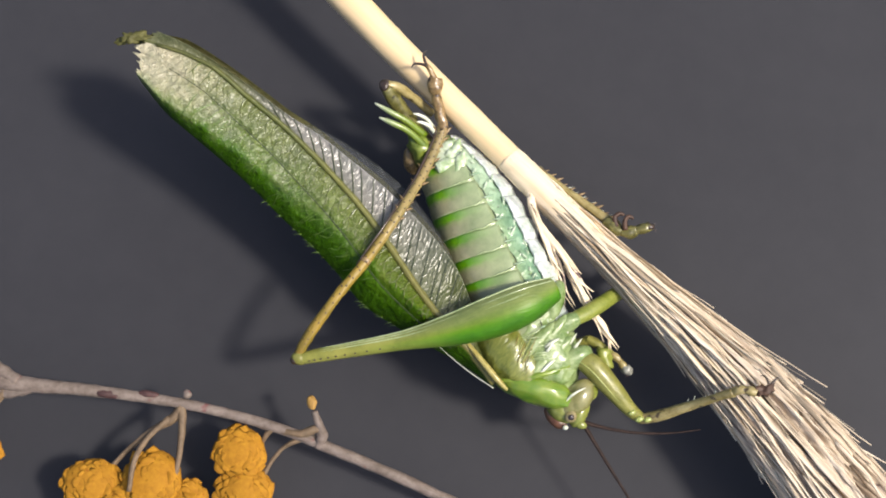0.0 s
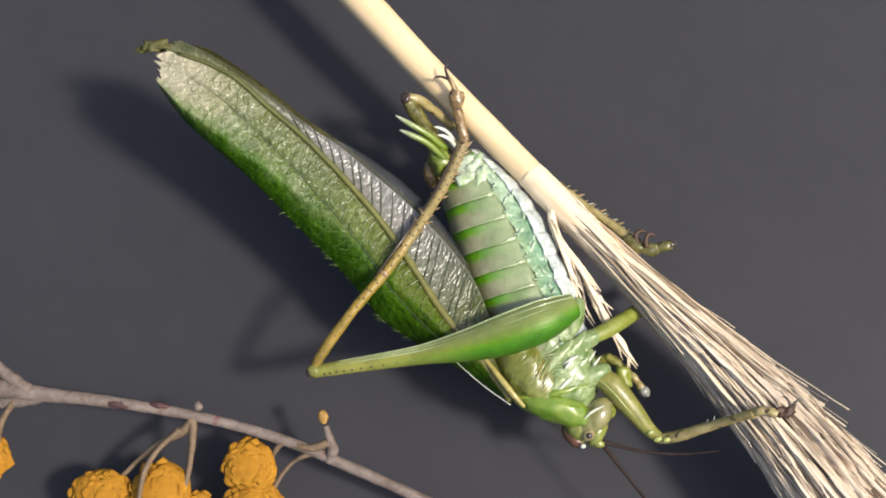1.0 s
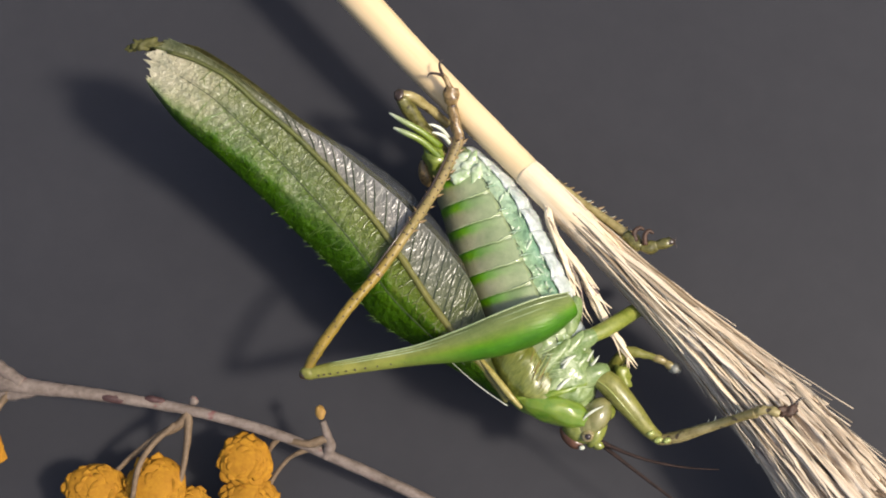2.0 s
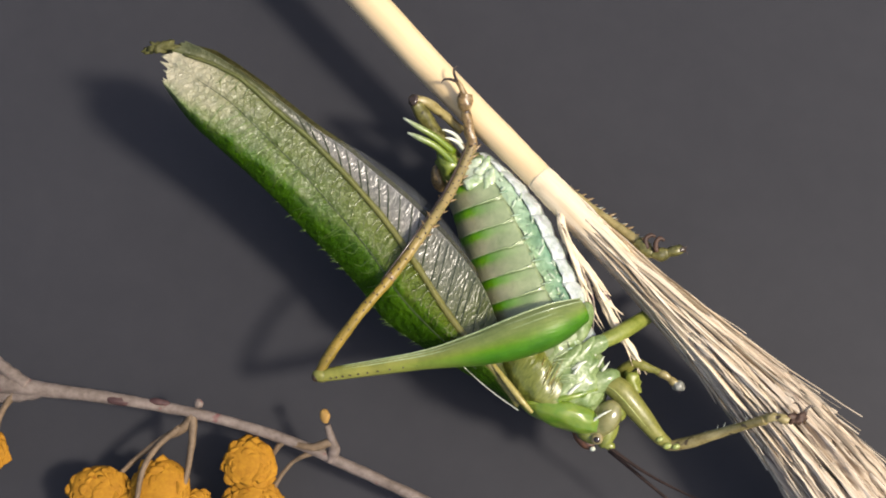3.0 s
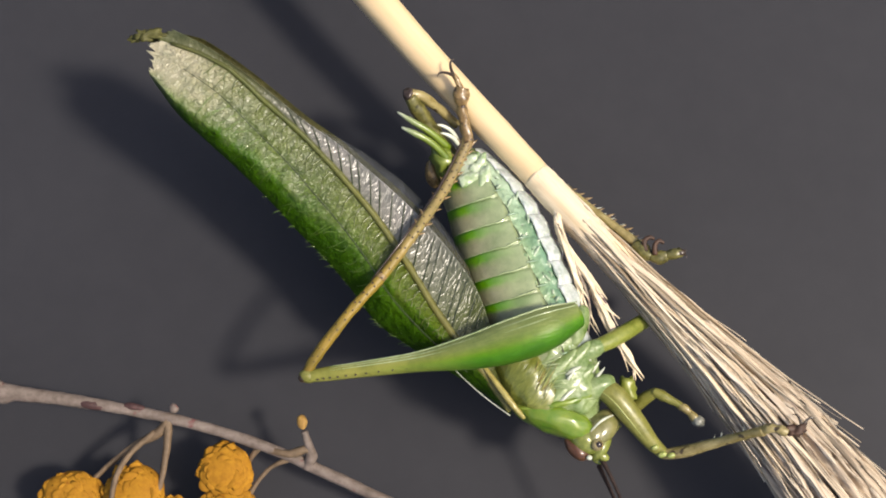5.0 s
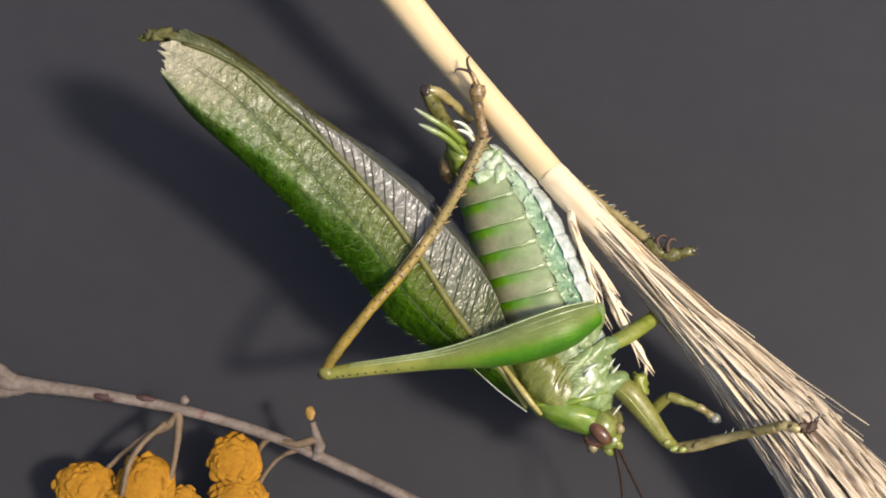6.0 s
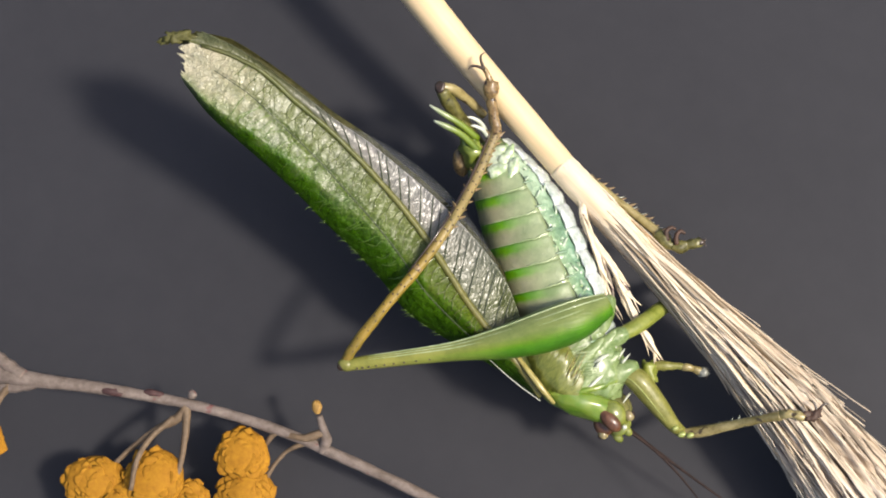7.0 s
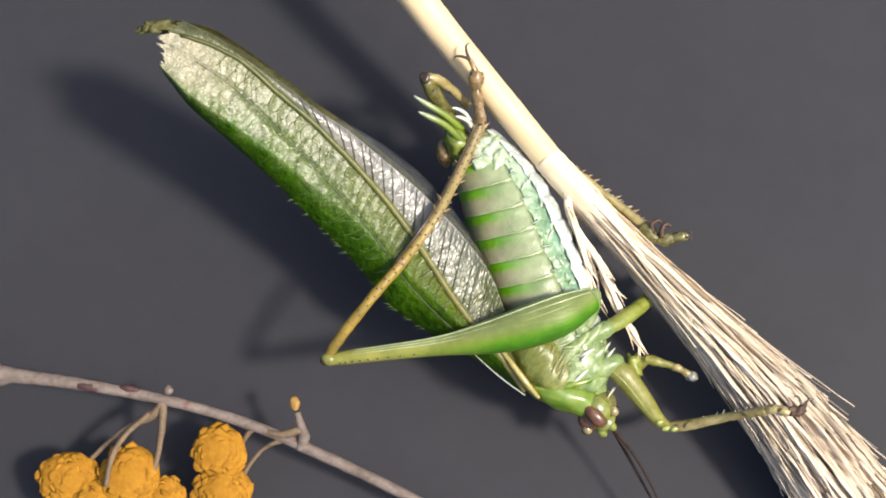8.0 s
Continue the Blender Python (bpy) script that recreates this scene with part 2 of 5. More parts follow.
def head_at(s):
    """The middle of the seed head and its way, for s from 0 at the node to 1 at the end."""
    n = len(HEAD_LINE) - 1
    k = min(int(s * n), n - 1)
    u = s * n - k
    a, b = Vector(HEAD_LINE[k]), Vector(HEAD_LINE[k + 1])
    return a.lerp(b, u), (b - a).normalized()


def head_width(s):
    marks = [(0.0, 1.25), (0.167, 1.5), (0.286, 1.85), (0.4, 2.7), (0.48, 3.2), (0.64, 4.15), (0.8, 4.6), (1.0, 5.1)]
    for (a, ra), (b, rb) in zip(marks, marks[1:]):
        if s <= b:
            return ra + (rb - ra) * (s - a) / (b - a)
    return marks[-1][1]


def husk_mesh(name, length, width, seed, mat=None):
    """A pointed husk along +x, keeled along its back, with a ragged tip."""
    rng = random.Random(seed)
    bm = bmesh.new()
    n = 13
    bow = rng.uniform(-0.035, 0.035)
    rows = []
    for i in range(n):
        s = i / (n - 1)
        w = width * (0.55 + 0.45 * math.sin(math.pi * min(1, s * 1.3 + 0.1))) * (1 - s ** 2.2 * 0.94) * (1 + 0.55 * noise.noise(Vector((s * 7, seed * 3.7, 0))))
        x = s * length
        y = bow * length * s * s + 0.30 * noise.noise(Vector((s * 4, seed * 1.9, 5))) * min(1, s * 3)
        z = 0.02 * length * math.sin(s * 2.2) + 0.22 * noise.noise(Vector((s * 5, seed * 2.3, 9))) * min(1, s * 3)
        rows.append([bm.verts.new((x, y + w * k, z + h * width)) for k, h in ((-0.5, 0.05), (-0.2, 0.16), (0.15, 0.10), (0.5, 0.12), (0.0, -0.08))])
    for a, b in zip(rows, rows[1:]):
        for k in range(5):
            bm.faces.new((a[k], a[(k + 1) % 5], b[(k + 1) % 5], b[k]))
    bm.faces.new(rows[0])
    bm.faces.new(rows[-1][::-1])
    for v in bm.verts:
        v.co *= MM
    bmesh.ops.recalc_face_normals(bm, faces=bm.faces)
    mesh = bpy.data.meshes.new(name)
    bm.to_mesh(mesh)
    bm.free()
    mesh.shade_smooth()
    mesh.materials.append(mat or HUSK)
    return mesh


def frayed_core():
    """The packed middle of the seed head: a body split lengthwise into splinters by long uneven furrows."""
    bm = bmesh.new()
    rings, sides = 220, 220
    grid = []
    for i in range(rings):
        s = i / (rings - 1)
        c, way = head_at(s)
        side = way.cross(Vector((0, 0, 1))).normalized()
        up = side.cross(way).normalized()
        w = head_width(s)
        ring = []
        for k in range(sides):
            a = 2 * math.pi * k / sides
            x, y = math.cos(a), math.sin(a)
            z = s * 3.2
            wide = noise.noise(Vector((x * 1.6, y * 1.6, z + 7)))
            gap = max(0.0, 1 - abs(noise.noise(Vector((x * 3.4, y * 3.4, z)))) * 8.0)
            crack = max(0.0, 1 - abs(noise.noise(Vector((x * 6.5 + 3, y * 6.5, z * 1.5)))) * 5.0)
            thread = noise.noise(Vector((x * 15, y * 15, z * 1.8)))
            grow = min(1.0, 0.12 + s * 2.6)
            r = w * 0.96 + grow * w * (0.10 * wide - 0.55 * gap - 0.28 * crack + 0.06 * thread)
            ring.append(bm.verts.new(c + side * x * r + up * y * r * 0.82))
        grid.append(ring)
    for a, b in zip(grid, grid[1:]):
        for k in range(sides):
            bm.faces.new((a[k], a[(k + 1) % sides], b[(k + 1) % sides], b[k]))
    bm.faces.new(grid[0][::-1])
    bm.faces.new(grid[-1])
    return bm


def make_stem():
    stem = thing("grass_stem", STEM_LINE[-1], "dry straw-coloured grass stem with a ragged feathery seed head", "grass stem")
    bm = bmesh.new()
    tube(bm, STEM_LINE, [1.60, 1.58, 1.54, 1.46, 1.32, 1.27], sides=24, count=50, rough=0.03)
    moving["stalk"] = part("stalk", bm, STRAW, stem, "smooth pale yellow straw stalk", at=STEM_LINE[-1])
    # the node, where the sheath tears open into strands
    way = (Vector(STEM_LINE[-1]) - Vector(STEM_LINE[-2])).normalized()
    here = Vector(STEM_LINE[-1]) - way * 0.6
    bm = bmesh.new()
    tube(bm, [here, here + way * 1.2, head_at(0.06)[0], head_at(0.12)[0], head_at(0.17)[0]], [1.27, 1.34, 1.38, 1.40, 1.28], sides=22, count=24, rough=0.12)
    part("sheath", bm, SHEATH, stem, "split pale sheath below the node")
    bm = frayed_core()
    part("seed_head_core", bm, HUSK_CORE, stem, "tightly packed straw husks, split lengthwise by dark gaps")
    rng = random.Random(4)
    meshes = [husk_mesh("husk", rng.uniform(5.0, 12.0), rng.uniform(0.26, 0.60), 40 + i) for i in range(12)]
    strips = [husk_mesh("husk", rng.uniform(13.0, 21.0), rng.uniform(0.34, 0.62), 80 + i, STRIP) for i in range(7)]
    for i in range(290):
        long = i < 120
        s = rng.uniform(0.02, 0.42) if long else rng.uniform(0.30, 0.93)
        c, way = head_at(s)
        side = way.cross(Vector((0, 0, 1))).normalized()
        up = side.cross(way).normalized()
        a = rng.uniform(-0.22 * math.pi, 1.22 * math.pi)
        out = side * math.cos(a) + up * math.sin(a) * 0.82
        r = head_width(s) * (rng.uniform(0.86, 1.0) if long else rng.uniform(0.80, 1.0))
        far = head_at(min(1.0, s + 0.25))[0] + out * head_width(min(1.0, s + 0.25)) * 0.95
        go = (far - c - out * r).normalized()
        stray = 0.0 if long else rng.uniform(0.0, 0.10) + (0.07 if i % 8 == 0 else 0.0)
        place("husk", strips[i % 7] if long else meshes[i % 12], stem, c + out * r, go + out * stray + side * rng.uniform(-0.05, 0.05),
              roll=math.atan2(out.dot(side), out.dot(up)) * -1 + rng.uniform(-0.4, 0.4), size=rng.uniform(0.75, 1.1))
    # the finer bristles, past counting
    bm = bmesh.new()
    for i in range(160):
        s = rng.uniform(0.0, 0.95)
        c, way = head_at(s)
        side = way.cross(Vector((0, 0, 1))).normalized()
        up = side.cross(way).normalized()
        a = rng.uniform(0, 2 * math.pi)
        out = side * math.cos(a) + up * math.sin(a) * 0.85
        r = head_width(s) * rng.uniform(0.78, 0.97)
        p = c + out * r
        length = rng.uniform(4.0, 11.0)
        go = (way + out * rng.uniform(-0.03, 0.06 + 0.06 * s) + side * rng.uniform(-0.04, 0.04)).normalized()
        w = rng.uniform(0.05, 0.15)
        tube(bm, [p, p + go * length * 0.5 + out * rng.uniform(0.0, 0.25), p + go * length], [w, w * 0.9, w * 0.1], sides=4, count=5)
    part("bristles", bm, BRISTLE, stem, "fine straw bristles", kind="stuff")
    # strands torn loose beside the belly
    strands = [
        ([(7.70, 3.95, 10.10), (8.04, 2.02, 10.21), (9.19, -0.43, 10.05), (10.19, -2.72, 9.91), (10.83, -5.50, 9.69)], 0.30),
        ([(7.95, 3.41, 10.22), (8.53, 0.83, 10.24), (10.18, -1.39, 10.31), (11.93, -4.02, 10.12), (13.12, -5.94, 10.03)], 0.36),
        ([(7.83, 2.37, 10.26), (8.31, 1.53, 10.64), (9.66, -1.76, 10.35), (10.42, -4.01, 10.02), (11.42, -6.77, 9.70)], 0.24),
        ([(10.96, -2.95, 9.77), (12.20, -5.25, 9.73), (13.56, -7.51, 9.49), (14.46, -9.52, 9.29)], 0.34),
        ([(11.70, -3.98, 9.82), (12.93, -6.53, 9.84), (14.23, -8.79, 9.60), (15.24, -10.64, 9.33)], 0.26),
    ]
    for points, w in strands:
        for k in range(8):
            shift = [Vector((rng.uniform(-0.36, 0.36), rng.uniform(-0.36, 0.36), rng.uniform(-0.3, 0.3))) * (0.3 + 0.35 * i) for i in range(len(points))]
            keep = len(points) - (k % 2)
            line = [Vector(p) + q for p, q in zip(points, shift)][:keep]
            r = w * rng.uniform(0.16, 0.36)
            part("strand", tubes((line, [r * 0.8, r, r, r * 0.7, r * 0.15][:keep - 1] + [r * 0.15]), sides=8, count=20, wide=1.7, rough=0.6), HUSK if k % 3 == 2 else SHEATH, stem, "curled loose straw strand")
    # long bristles standing off the outer edge
    for points in ([(26.30, -11.04, 11.97), (29.66, -13.59, 11.81), (31.87, -15.06, 11.58)], [(29.31, -14.69, 12.04), (33.00, -16.88, 11.71), (35.51, -18.34, 11.49)],
                   [(15.24, -1.49, 10.28), (18.02, -2.90, 10.09), (19.41, -4.12, 10.12)], [(18.86, -9.10, 10.30), (20.40, -11.33, 10.41), (21.38, -13.01, 10.30)],
                   [(20.27, -5.90, 11.41), (22.71, -7.32, 11.57), (24.26, -8.53, 11.63)], [(32.22, -17.61, 11.80), (35.66, -19.06, 11.58), (38.60, -20.62, 11.34)]):
        part("bristle", tubes((points, [0.12, 0.12, 0.02]), sides=5, count=9), BRISTLE, stem)
    return stem


# ---- the twig ----
def flower(parent, at, radius, turn, seed):
    """A button flower: a low dome of small florets on a cup."""
    rng = random.Random(seed)
    at = Vector(at)
    head = part("flower_head", lump(at, (radius, radius * 0.93, radius * 0.45), turn=turn, bumps=0.12), PETAL, parent, "round deep yellow button flower head", at=at)
    part("calyx", lump(at - Vector((0, 0, radius * 0.35)), (radius * 0.8, radius * 0.8, radius * 0.3), turn=turn, bumps=0.1), CALYX, head)
    bm = lump((0, 0, 0), (0.62, 0.56, 0.09), bumps=0.35, rings=6, segs=8, freq=3.0)
    for v in bm.verts:
        v.co *= MM
    mesh = bpy.data.meshes.new("floret")
    bm.to_mesh(mesh)
    bm.free()
    mesh.shade_smooth()
    mesh.materials.append(PETAL)
    count = int(34 * (radius / 2.4) ** 2) + 10
    for i in range(count):
        r = radius * math.sqrt((i + 0.5) / count) * 1.0
        a = i * 2.39996
        n = Vector((math.cos(a) * r, math.sin(a) * r * 0.93, radius * 0.45 * math.sqrt(max(0.0, 1 - min(1, r / radius) ** 2))))
        place("floret", mesh, head, at + n * 0.87, (rng.uniform(-1, 1), rng.uniform(-1, 1), rng.uniform(-0.2, 0.2)), size=rng.uniform(0.75, 1.35))
    return head


def make_twig():
    twig = thing("dry_twig", (-22.56, -15.22, 10.66), "thin grey-brown dry twig with yellow button flowers", "twig")
    bm = bmesh.new()
    tube(bm, [(-65.18, -6.58, 0.43), (-50.54, -10.61, 7.00), (-42.20, -12.71, 10.23), (-39.02, -13.34, 10.74), (-35.97, -13.74, 10.88), (-31.50, -14.13, 10.82), (-26.53, -14.77, 10.73), (-22.06, -15.51, 10.62), (-17.09, -16.69, 10.44), (-13.12, -17.97, 10.25),
              (-10.14, -19.15, 10.07), (-6.16, -20.77, 9.83), (-1.19, -22.98, 9.39), (5.80, -26.45, 8.17), (11.46, -29.54, 5.88)],
         [0.7, 0.7, 0.72, 0.82, 0.64, 0.54, 0.50, 0.46, 0.47, 0.46, 0.52, 0.50, 0.49, 0.5, 0.45], sides=14, count=90, rough=0.18)
    part("branch", bm, BARK, twig, "bent grey-brown branch")
    shoots = [
        ([(-11.02, -19.15, 10.17), (-10.60, -18.17, 10.62), (-10.93, -17.00, 11.00), (-11.27, -16.03, 11.25)], [0.42, 0.52, 0.36, 0.3]),
        ([(-14.10, -17.77, 10.38), (-12.57, -17.98, 10.75), (-11.28, -17.59, 10.91), (-10.78, -17.69, 10.90)], [0.3, 0.34, 0.38, 0.3]),
        ([(-12.12, -18.31, 10.20), (-13.87, -19.05, 9.99), (-15.03, -20.28, 9.70), (-16.04, -22.00, 9.34)], [0.28, 0.20, 0.19, 0.22]),
        ([(-15.11, -17.57, 10.31), (-15.64, -18.16, 9.92), (-16.49, -19.53, 8.90)], [0.3, 0.25, 0.22]),
        ([(-22.96, -15.41, 10.63), (-23.57, -16.49, 10.37), (-25.85, -17.81, 9.97), (-27.71, -19.29, 9.65), (-29.23, -20.77, 9.32)], [0.45, 0.46, 0.28, 0.23, 0.25]),
        ([(-22.96, -15.41, 10.63), (-22.92, -17.19, 10.57), (-23.08, -19.54, 10.42), (-23.58, -21.99, 10.05), (-24.51, -24.45, 9.48)], [0.42, 0.34, 0.27, 0.25, 0.23]),
        ([(-24.05, -16.59, 10.45), (-25.86, -18.32, 10.60), (-26.81, -20.28, 11.42), (-27.28, -22.95, 11.12)], [0.32, 0.25, 0.26, 0.22]),
        ([(-35.97, -13.74, 10.88), (-37.83, -14.11, 10.42), (-40.76, -14.68, 9.73), (-43.90, -16.05, 9.12)], [0.6, 0.7, 0.5, 0.4]),
        ([(-37.46, -13.45, 10.93), (-38.96, -12.41, 11.08), (-40.51, -11.17, 11.07)], [0.7, 0.6, 0.5]),
        ([(-38.52, -14.03, 10.64), (-39.81, -16.08, 10.03), (-40.40, -18.54, 9.35)], [0.34, 0.28, 0.26]),
    ]
    for i, (points, radii) in enumerate(shoots):
        part("shoot", tubes((points, radii), sides=8, count=22, rough=0.25), BARK if i in (0, 7, 8) else STALK, twig, "short brown side shoot")
    part("bud", lump((-11.46, -15.25, 11.36), (0.62, 0.42, 0.42), turn=105, bumps=0.3, freq=2.0), BUD, twig, "small ochre bud")
    part("bud", lump((-22.47, -14.54, 10.96), (0.42, 0.42, 0.40), turn=20, bumps=0.2, freq=2.0), BARK, twig, "pale round bud")
    part("bark_scar", lump((-29.48, -14.49, 10.92), (1.35, 0.40, 0.50), turn=-8, bumps=0.2, freq=2.0), grained("scar", (0.030, 0.012, 0.011), (0.075, 0.03, 0.026), 900.0, rough=0.7, bump=0.5), twig, "dark red-brown bark scar")
    part("bark_scar", lump((-25.91, -14.53, 10.91), (0.95, 0.34, 0.42), turn=-8, bumps=0.2, freq=2.0), bpy.data.materials["scar"], twig, "dark red-brown bark scar")
    # the whole twig lies lower over the slab
    lower = 1.0258
    twig.scale = (lower, lower, lower)
    twig.location = (Vector((0, -20.8, 138.67)) * (1 - lower) + origins[twig.name] * lower) * MM
    for at, radius, turn in (((-17.87, -19.64, 9.80), 2.35, 10), ((-17.49, -23.22, 9.46), 2.6, 50), ((-30.85, -22.59, 9.15), 2.7, 0), ((-25.62, -22.00, 9.75), 2.75, 30),
                             ((-22.49, -23.47, 9.22), 1.7, 0), ((-28.38, -24.69, 9.44), 2.6, 70), ((-41.36, -19.53, 9.00), 2.2, 20), ((-20.14, -26.19, 8.61), 2.2, 0)):
        flower(twig, at, radius, turn, int(radius * 100 + turn))
    return twig


# ---- the bush-cricket ----
TEGMEN = banded("wing_green", "across",
                [(0.0, (0.018, 0.050, 0.0003)), (0.12, (0.030, 0.086, 0.0004)), (0.26, (0.046, 0.108, 0.0006)), (0.36, (0.070, 0.110, 0.005)), (0.62, (0.084, 0.108, 0.010)), (1.0, (0.090, 0.102, 0.012))],
                4200.0, 0.35, 1.0, coat=0.28, spec=0.85, stretch=(1.2, 0.9, 1), lie=60.0, distance=0.00012, grainy=0.70, pucker=0.00022, wavy=0.06, shine=("sheen", [(0.0, (0.10,) * 3), (1.0, (1,) * 3)]),
                # the tip's silvery highlight is put into the base colour
                other=("along", [(0.76, (0, 0, 0)), (0.98, (1, 1, 1))], (0.35, 0.325, 0.215)))
MEMBRANE = banded("wing_membrane", "across", [(0.62, (0.085, 0.090, 0.045)), (0.72, (0.135, 0.130, 0.105)), (1.0, (0.145, 0.142, 0.130))],
                  1900.0, 0.34, 1.0, coat=0.34, spec=0.85, stretch=(1.4, 0.7, 1), lie=20.0, distance=0.00012, grainy=0.80,
                  shine=("along", [(0.08, (0.2,) * 3), (0.30, (1,) * 3), (0.64, (1,) * 3), (0.80, (0.3,) * 3)]),
                  other=("along", [(0.20, (1, 1, 1)), (0.42, (0, 0, 0)), (0.64, (0, 0, 0)), (0.80, (0.7, 0.7, 0.7))], (0.060, 0.074, 0.012)))
WING_NET = grained("wing_net", (0.050, 0.072, 0.010), (0.105, 0.125, 0.026), 900.0, rough=0.3, bump=0.3, coat=0.4)
FAR_WING = grained("wing_far", (0.030, 0.030, 0.006), (0.105, 0.100, 0.030), 700.0, rough=0.6, bump=0.6, spec=0.25)
HIND_WING, _tree, _bsdf, _node = material("wing_clear")
_bsdf.inputs["Base Color"].default_value = (0.16, 0.17, 0.17, 1)
_bsdf.inputs["Roughness"].default_value = 0.25
_bsdf.inputs["Alpha"].default_value = 0.2
VEIN = banded("vein", "along", [(0.0, (0.155, 0.140, 0.030)), (0.45, (0.120, 0.120, 0.024)), (0.75, (0.070, 0.082, 0.008)), (1.0, (0.060, 0.064, 0.010))], 2400.0, 0.45, 0.6, coat=0.08)
WING_LINE = grained("wing_line", (0.050, 0.105, 0.006), (0.10, 0.16, 0.018), 900.0, rough=0.3, bump=0.3, coat=0.5)
VEIN_DARK = grained("vein_dark", (0.018, 0.028, 0.010), (0.04, 0.055, 0.02), 900.0, rough=0.4, bump=0.3)
TERGITE = banded("tergite", "along", [(0.0, (0.090, 0.29, 0.001)), (0.26, (0.120, 0.30, 0.004)), (0.40, (0.225, 0.265, 0.100)), (0.56, (0.265, 0.262, 0.150)), (0.88, (0.285, 0.285, 0.165)), (0.96, (0.34, 0.40, 0.22)), (1.0, (0.46, 0.52, 0.36))],
                 2600.0, 0.32, 0.5, coat=0.25, other=("around", [(0.58, (0, 0, 0)), (0.78, (0.75, 0.75, 0.75)), (0.97, (1, 1, 1))], (0.245, 0.305, 0.165)), wavy=0.26)
PLEURA = banded("pleura", "around", [(0.0, (0.24, 0.34, 0.18)), (0.35, (0.20, 0.33, 0.19)), (0.75, (0.145, 0.275, 0.18)), (1.0, (0.32, 0.39, 0.31))],
                2000.0, 0.26, 0.9, coat=0.4, wavy=0.4, distance=0.00012, other=("along", [(0.04, (1, 1, 1)), (0.42, (0, 0, 0))], (0.36, 0.46, 0.33)))
END_PLATE = grained("end_plate", (0.20, 0.30, 0.10), (0.52, 0.58, 0.44), 500.0, rough=0.24, bump=0.9, coat=0.5, sss=0.1, depth=0.00025)
STERNITE = grained("sternite", (0.30, 0.36, 0.31), (0.60, 0.63, 0.60), 700.0, rough=0.3, bump=0.9, coat=0.3, sss=0.1, depth=0.00025)
PAD = grained("foot_pad_grey", (0.14, 0.14, 0.11), (0.34, 0.34, 0.29), 900.0, rough=0.3, bump=0.7, coat=0.3)
THORAX = grained("thorax", (0.075, 0.140, 0.022), (0.275, 0.335, 0.155), 620.0, rough=0.24, bump=0.9, fine=5.0, coat=0.28, depth=0.0002)
FLANK = grained("flank", (0.060, 0.080, 0.005), (0.185, 0.195, 0.038), 900.0, rough=0.32, bump=0.7, coat=0.3, stretch=(0.35, 1.5, 1), lie=-50.0, depth=0.0002)
PRONOTUM = grained("pronotum", (0.045, 0.135, 0.002), (0.190, 0.245, 0.030), 270.0, rough=0.28, bump=0.7, coat=0.35, depth=0.0001, sss=0.08)
PALE_GLOSS = grained("pale_gloss", (0.22, 0.30, 0.12), (0.42, 0.48, 0.28), 900.0, rough=0.12, bump=0.5, coat=0.8)
RIM = grained("pronotum_rim", (0.22, 0.27, 0.05), (0.36, 0.38, 0.14), 800.0, rough=0.3, bump=0.4, coat=0.3)
CREAM = grained("cheek_cream", (0.115, 0.118, 0.032), (0.23, 0.212, 0.085), 420.0, rough=0.22, bump=0.5, coat=0.5, sss=0.1)
CROWN = grained("crown_brown", (0.050, 0.018, 0.008), (0.13, 0.055, 0.022), 900.0, rough=0.35, bump=0.4, coat=0.3)
EYE = grained("eye", (0.16, 0.13, 0.05), (0.30, 0.24, 0.11), 1500.0, rough=0.06, bump=0.1, coat=1.0)
PUPIL = grained("eye_dark", (0.012, 0.006, 0.004), (0.04, 0.02, 0.012), 900.0, rough=0.06, bump=0.0, coat=1.0)
FACE = grained("face_green", (0.10, 0.125, 0.015), (0.22, 0.235, 0.05), 600.0, rough=0.25, bump=0.4, coat=0.5)
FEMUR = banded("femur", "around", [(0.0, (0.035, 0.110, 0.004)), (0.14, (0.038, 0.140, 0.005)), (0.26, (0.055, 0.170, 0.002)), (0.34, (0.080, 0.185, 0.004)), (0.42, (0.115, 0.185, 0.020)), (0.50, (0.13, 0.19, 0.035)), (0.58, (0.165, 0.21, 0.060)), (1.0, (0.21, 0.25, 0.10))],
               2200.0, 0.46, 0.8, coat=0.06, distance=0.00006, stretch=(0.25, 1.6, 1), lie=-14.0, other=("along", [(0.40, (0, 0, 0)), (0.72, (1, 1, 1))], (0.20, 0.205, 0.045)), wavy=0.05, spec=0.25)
MID_LEG = grained("leg_green", (0.115, 0.145, 0.012), (0.24, 0.26, 0.05), 700.0, rough=0.42, bump=0.8, coat=0.12, depth=0.0001)
SHIN = grained("shin_tan", (0.17, 0.130, 0.035), (0.34, 0.28, 0.12), 700.0, rough=0.35, bump=0.8, coat=0.25, depth=0.0001, speck=((0.055, 0.036, 0.014), 0.62))
LEG = grained("leg_olive", (0.115, 0.118, 0.014), (0.235, 0.225, 0.055), 700.0, rough=0.42, bump=0.8, coat=0.15, depth=0.0001)
DULL_OLIVE = grained("leg_dull_olive", (0.050, 0.046, 0.008), (0.175, 0.160, 0.045), 800.0, rough=0.35, bump=0.8, coat=0.25, depth=0.0001, speck=((0.02, 0.014, 0.006), 0.64))
TIBIA = grained("tibia_ochre", (0.16, 0.105, 0.012), (0.30, 0.215, 0.045), 600.0, rough=0.5, bump=0.5, coat=0.05, depth=0.00008)
HIND_TIBIA = banded("hind_tibia", "along", [(0.0, (0.20, 0.135, 0.014)), (0.40, (0.24, 0.165, 0.022)), (0.62, (0.245, 0.190, 0.070)), (1.0, (0.25, 0.185, 0.080))], 2400.0, 0.48, 0.6, coat=0.05)
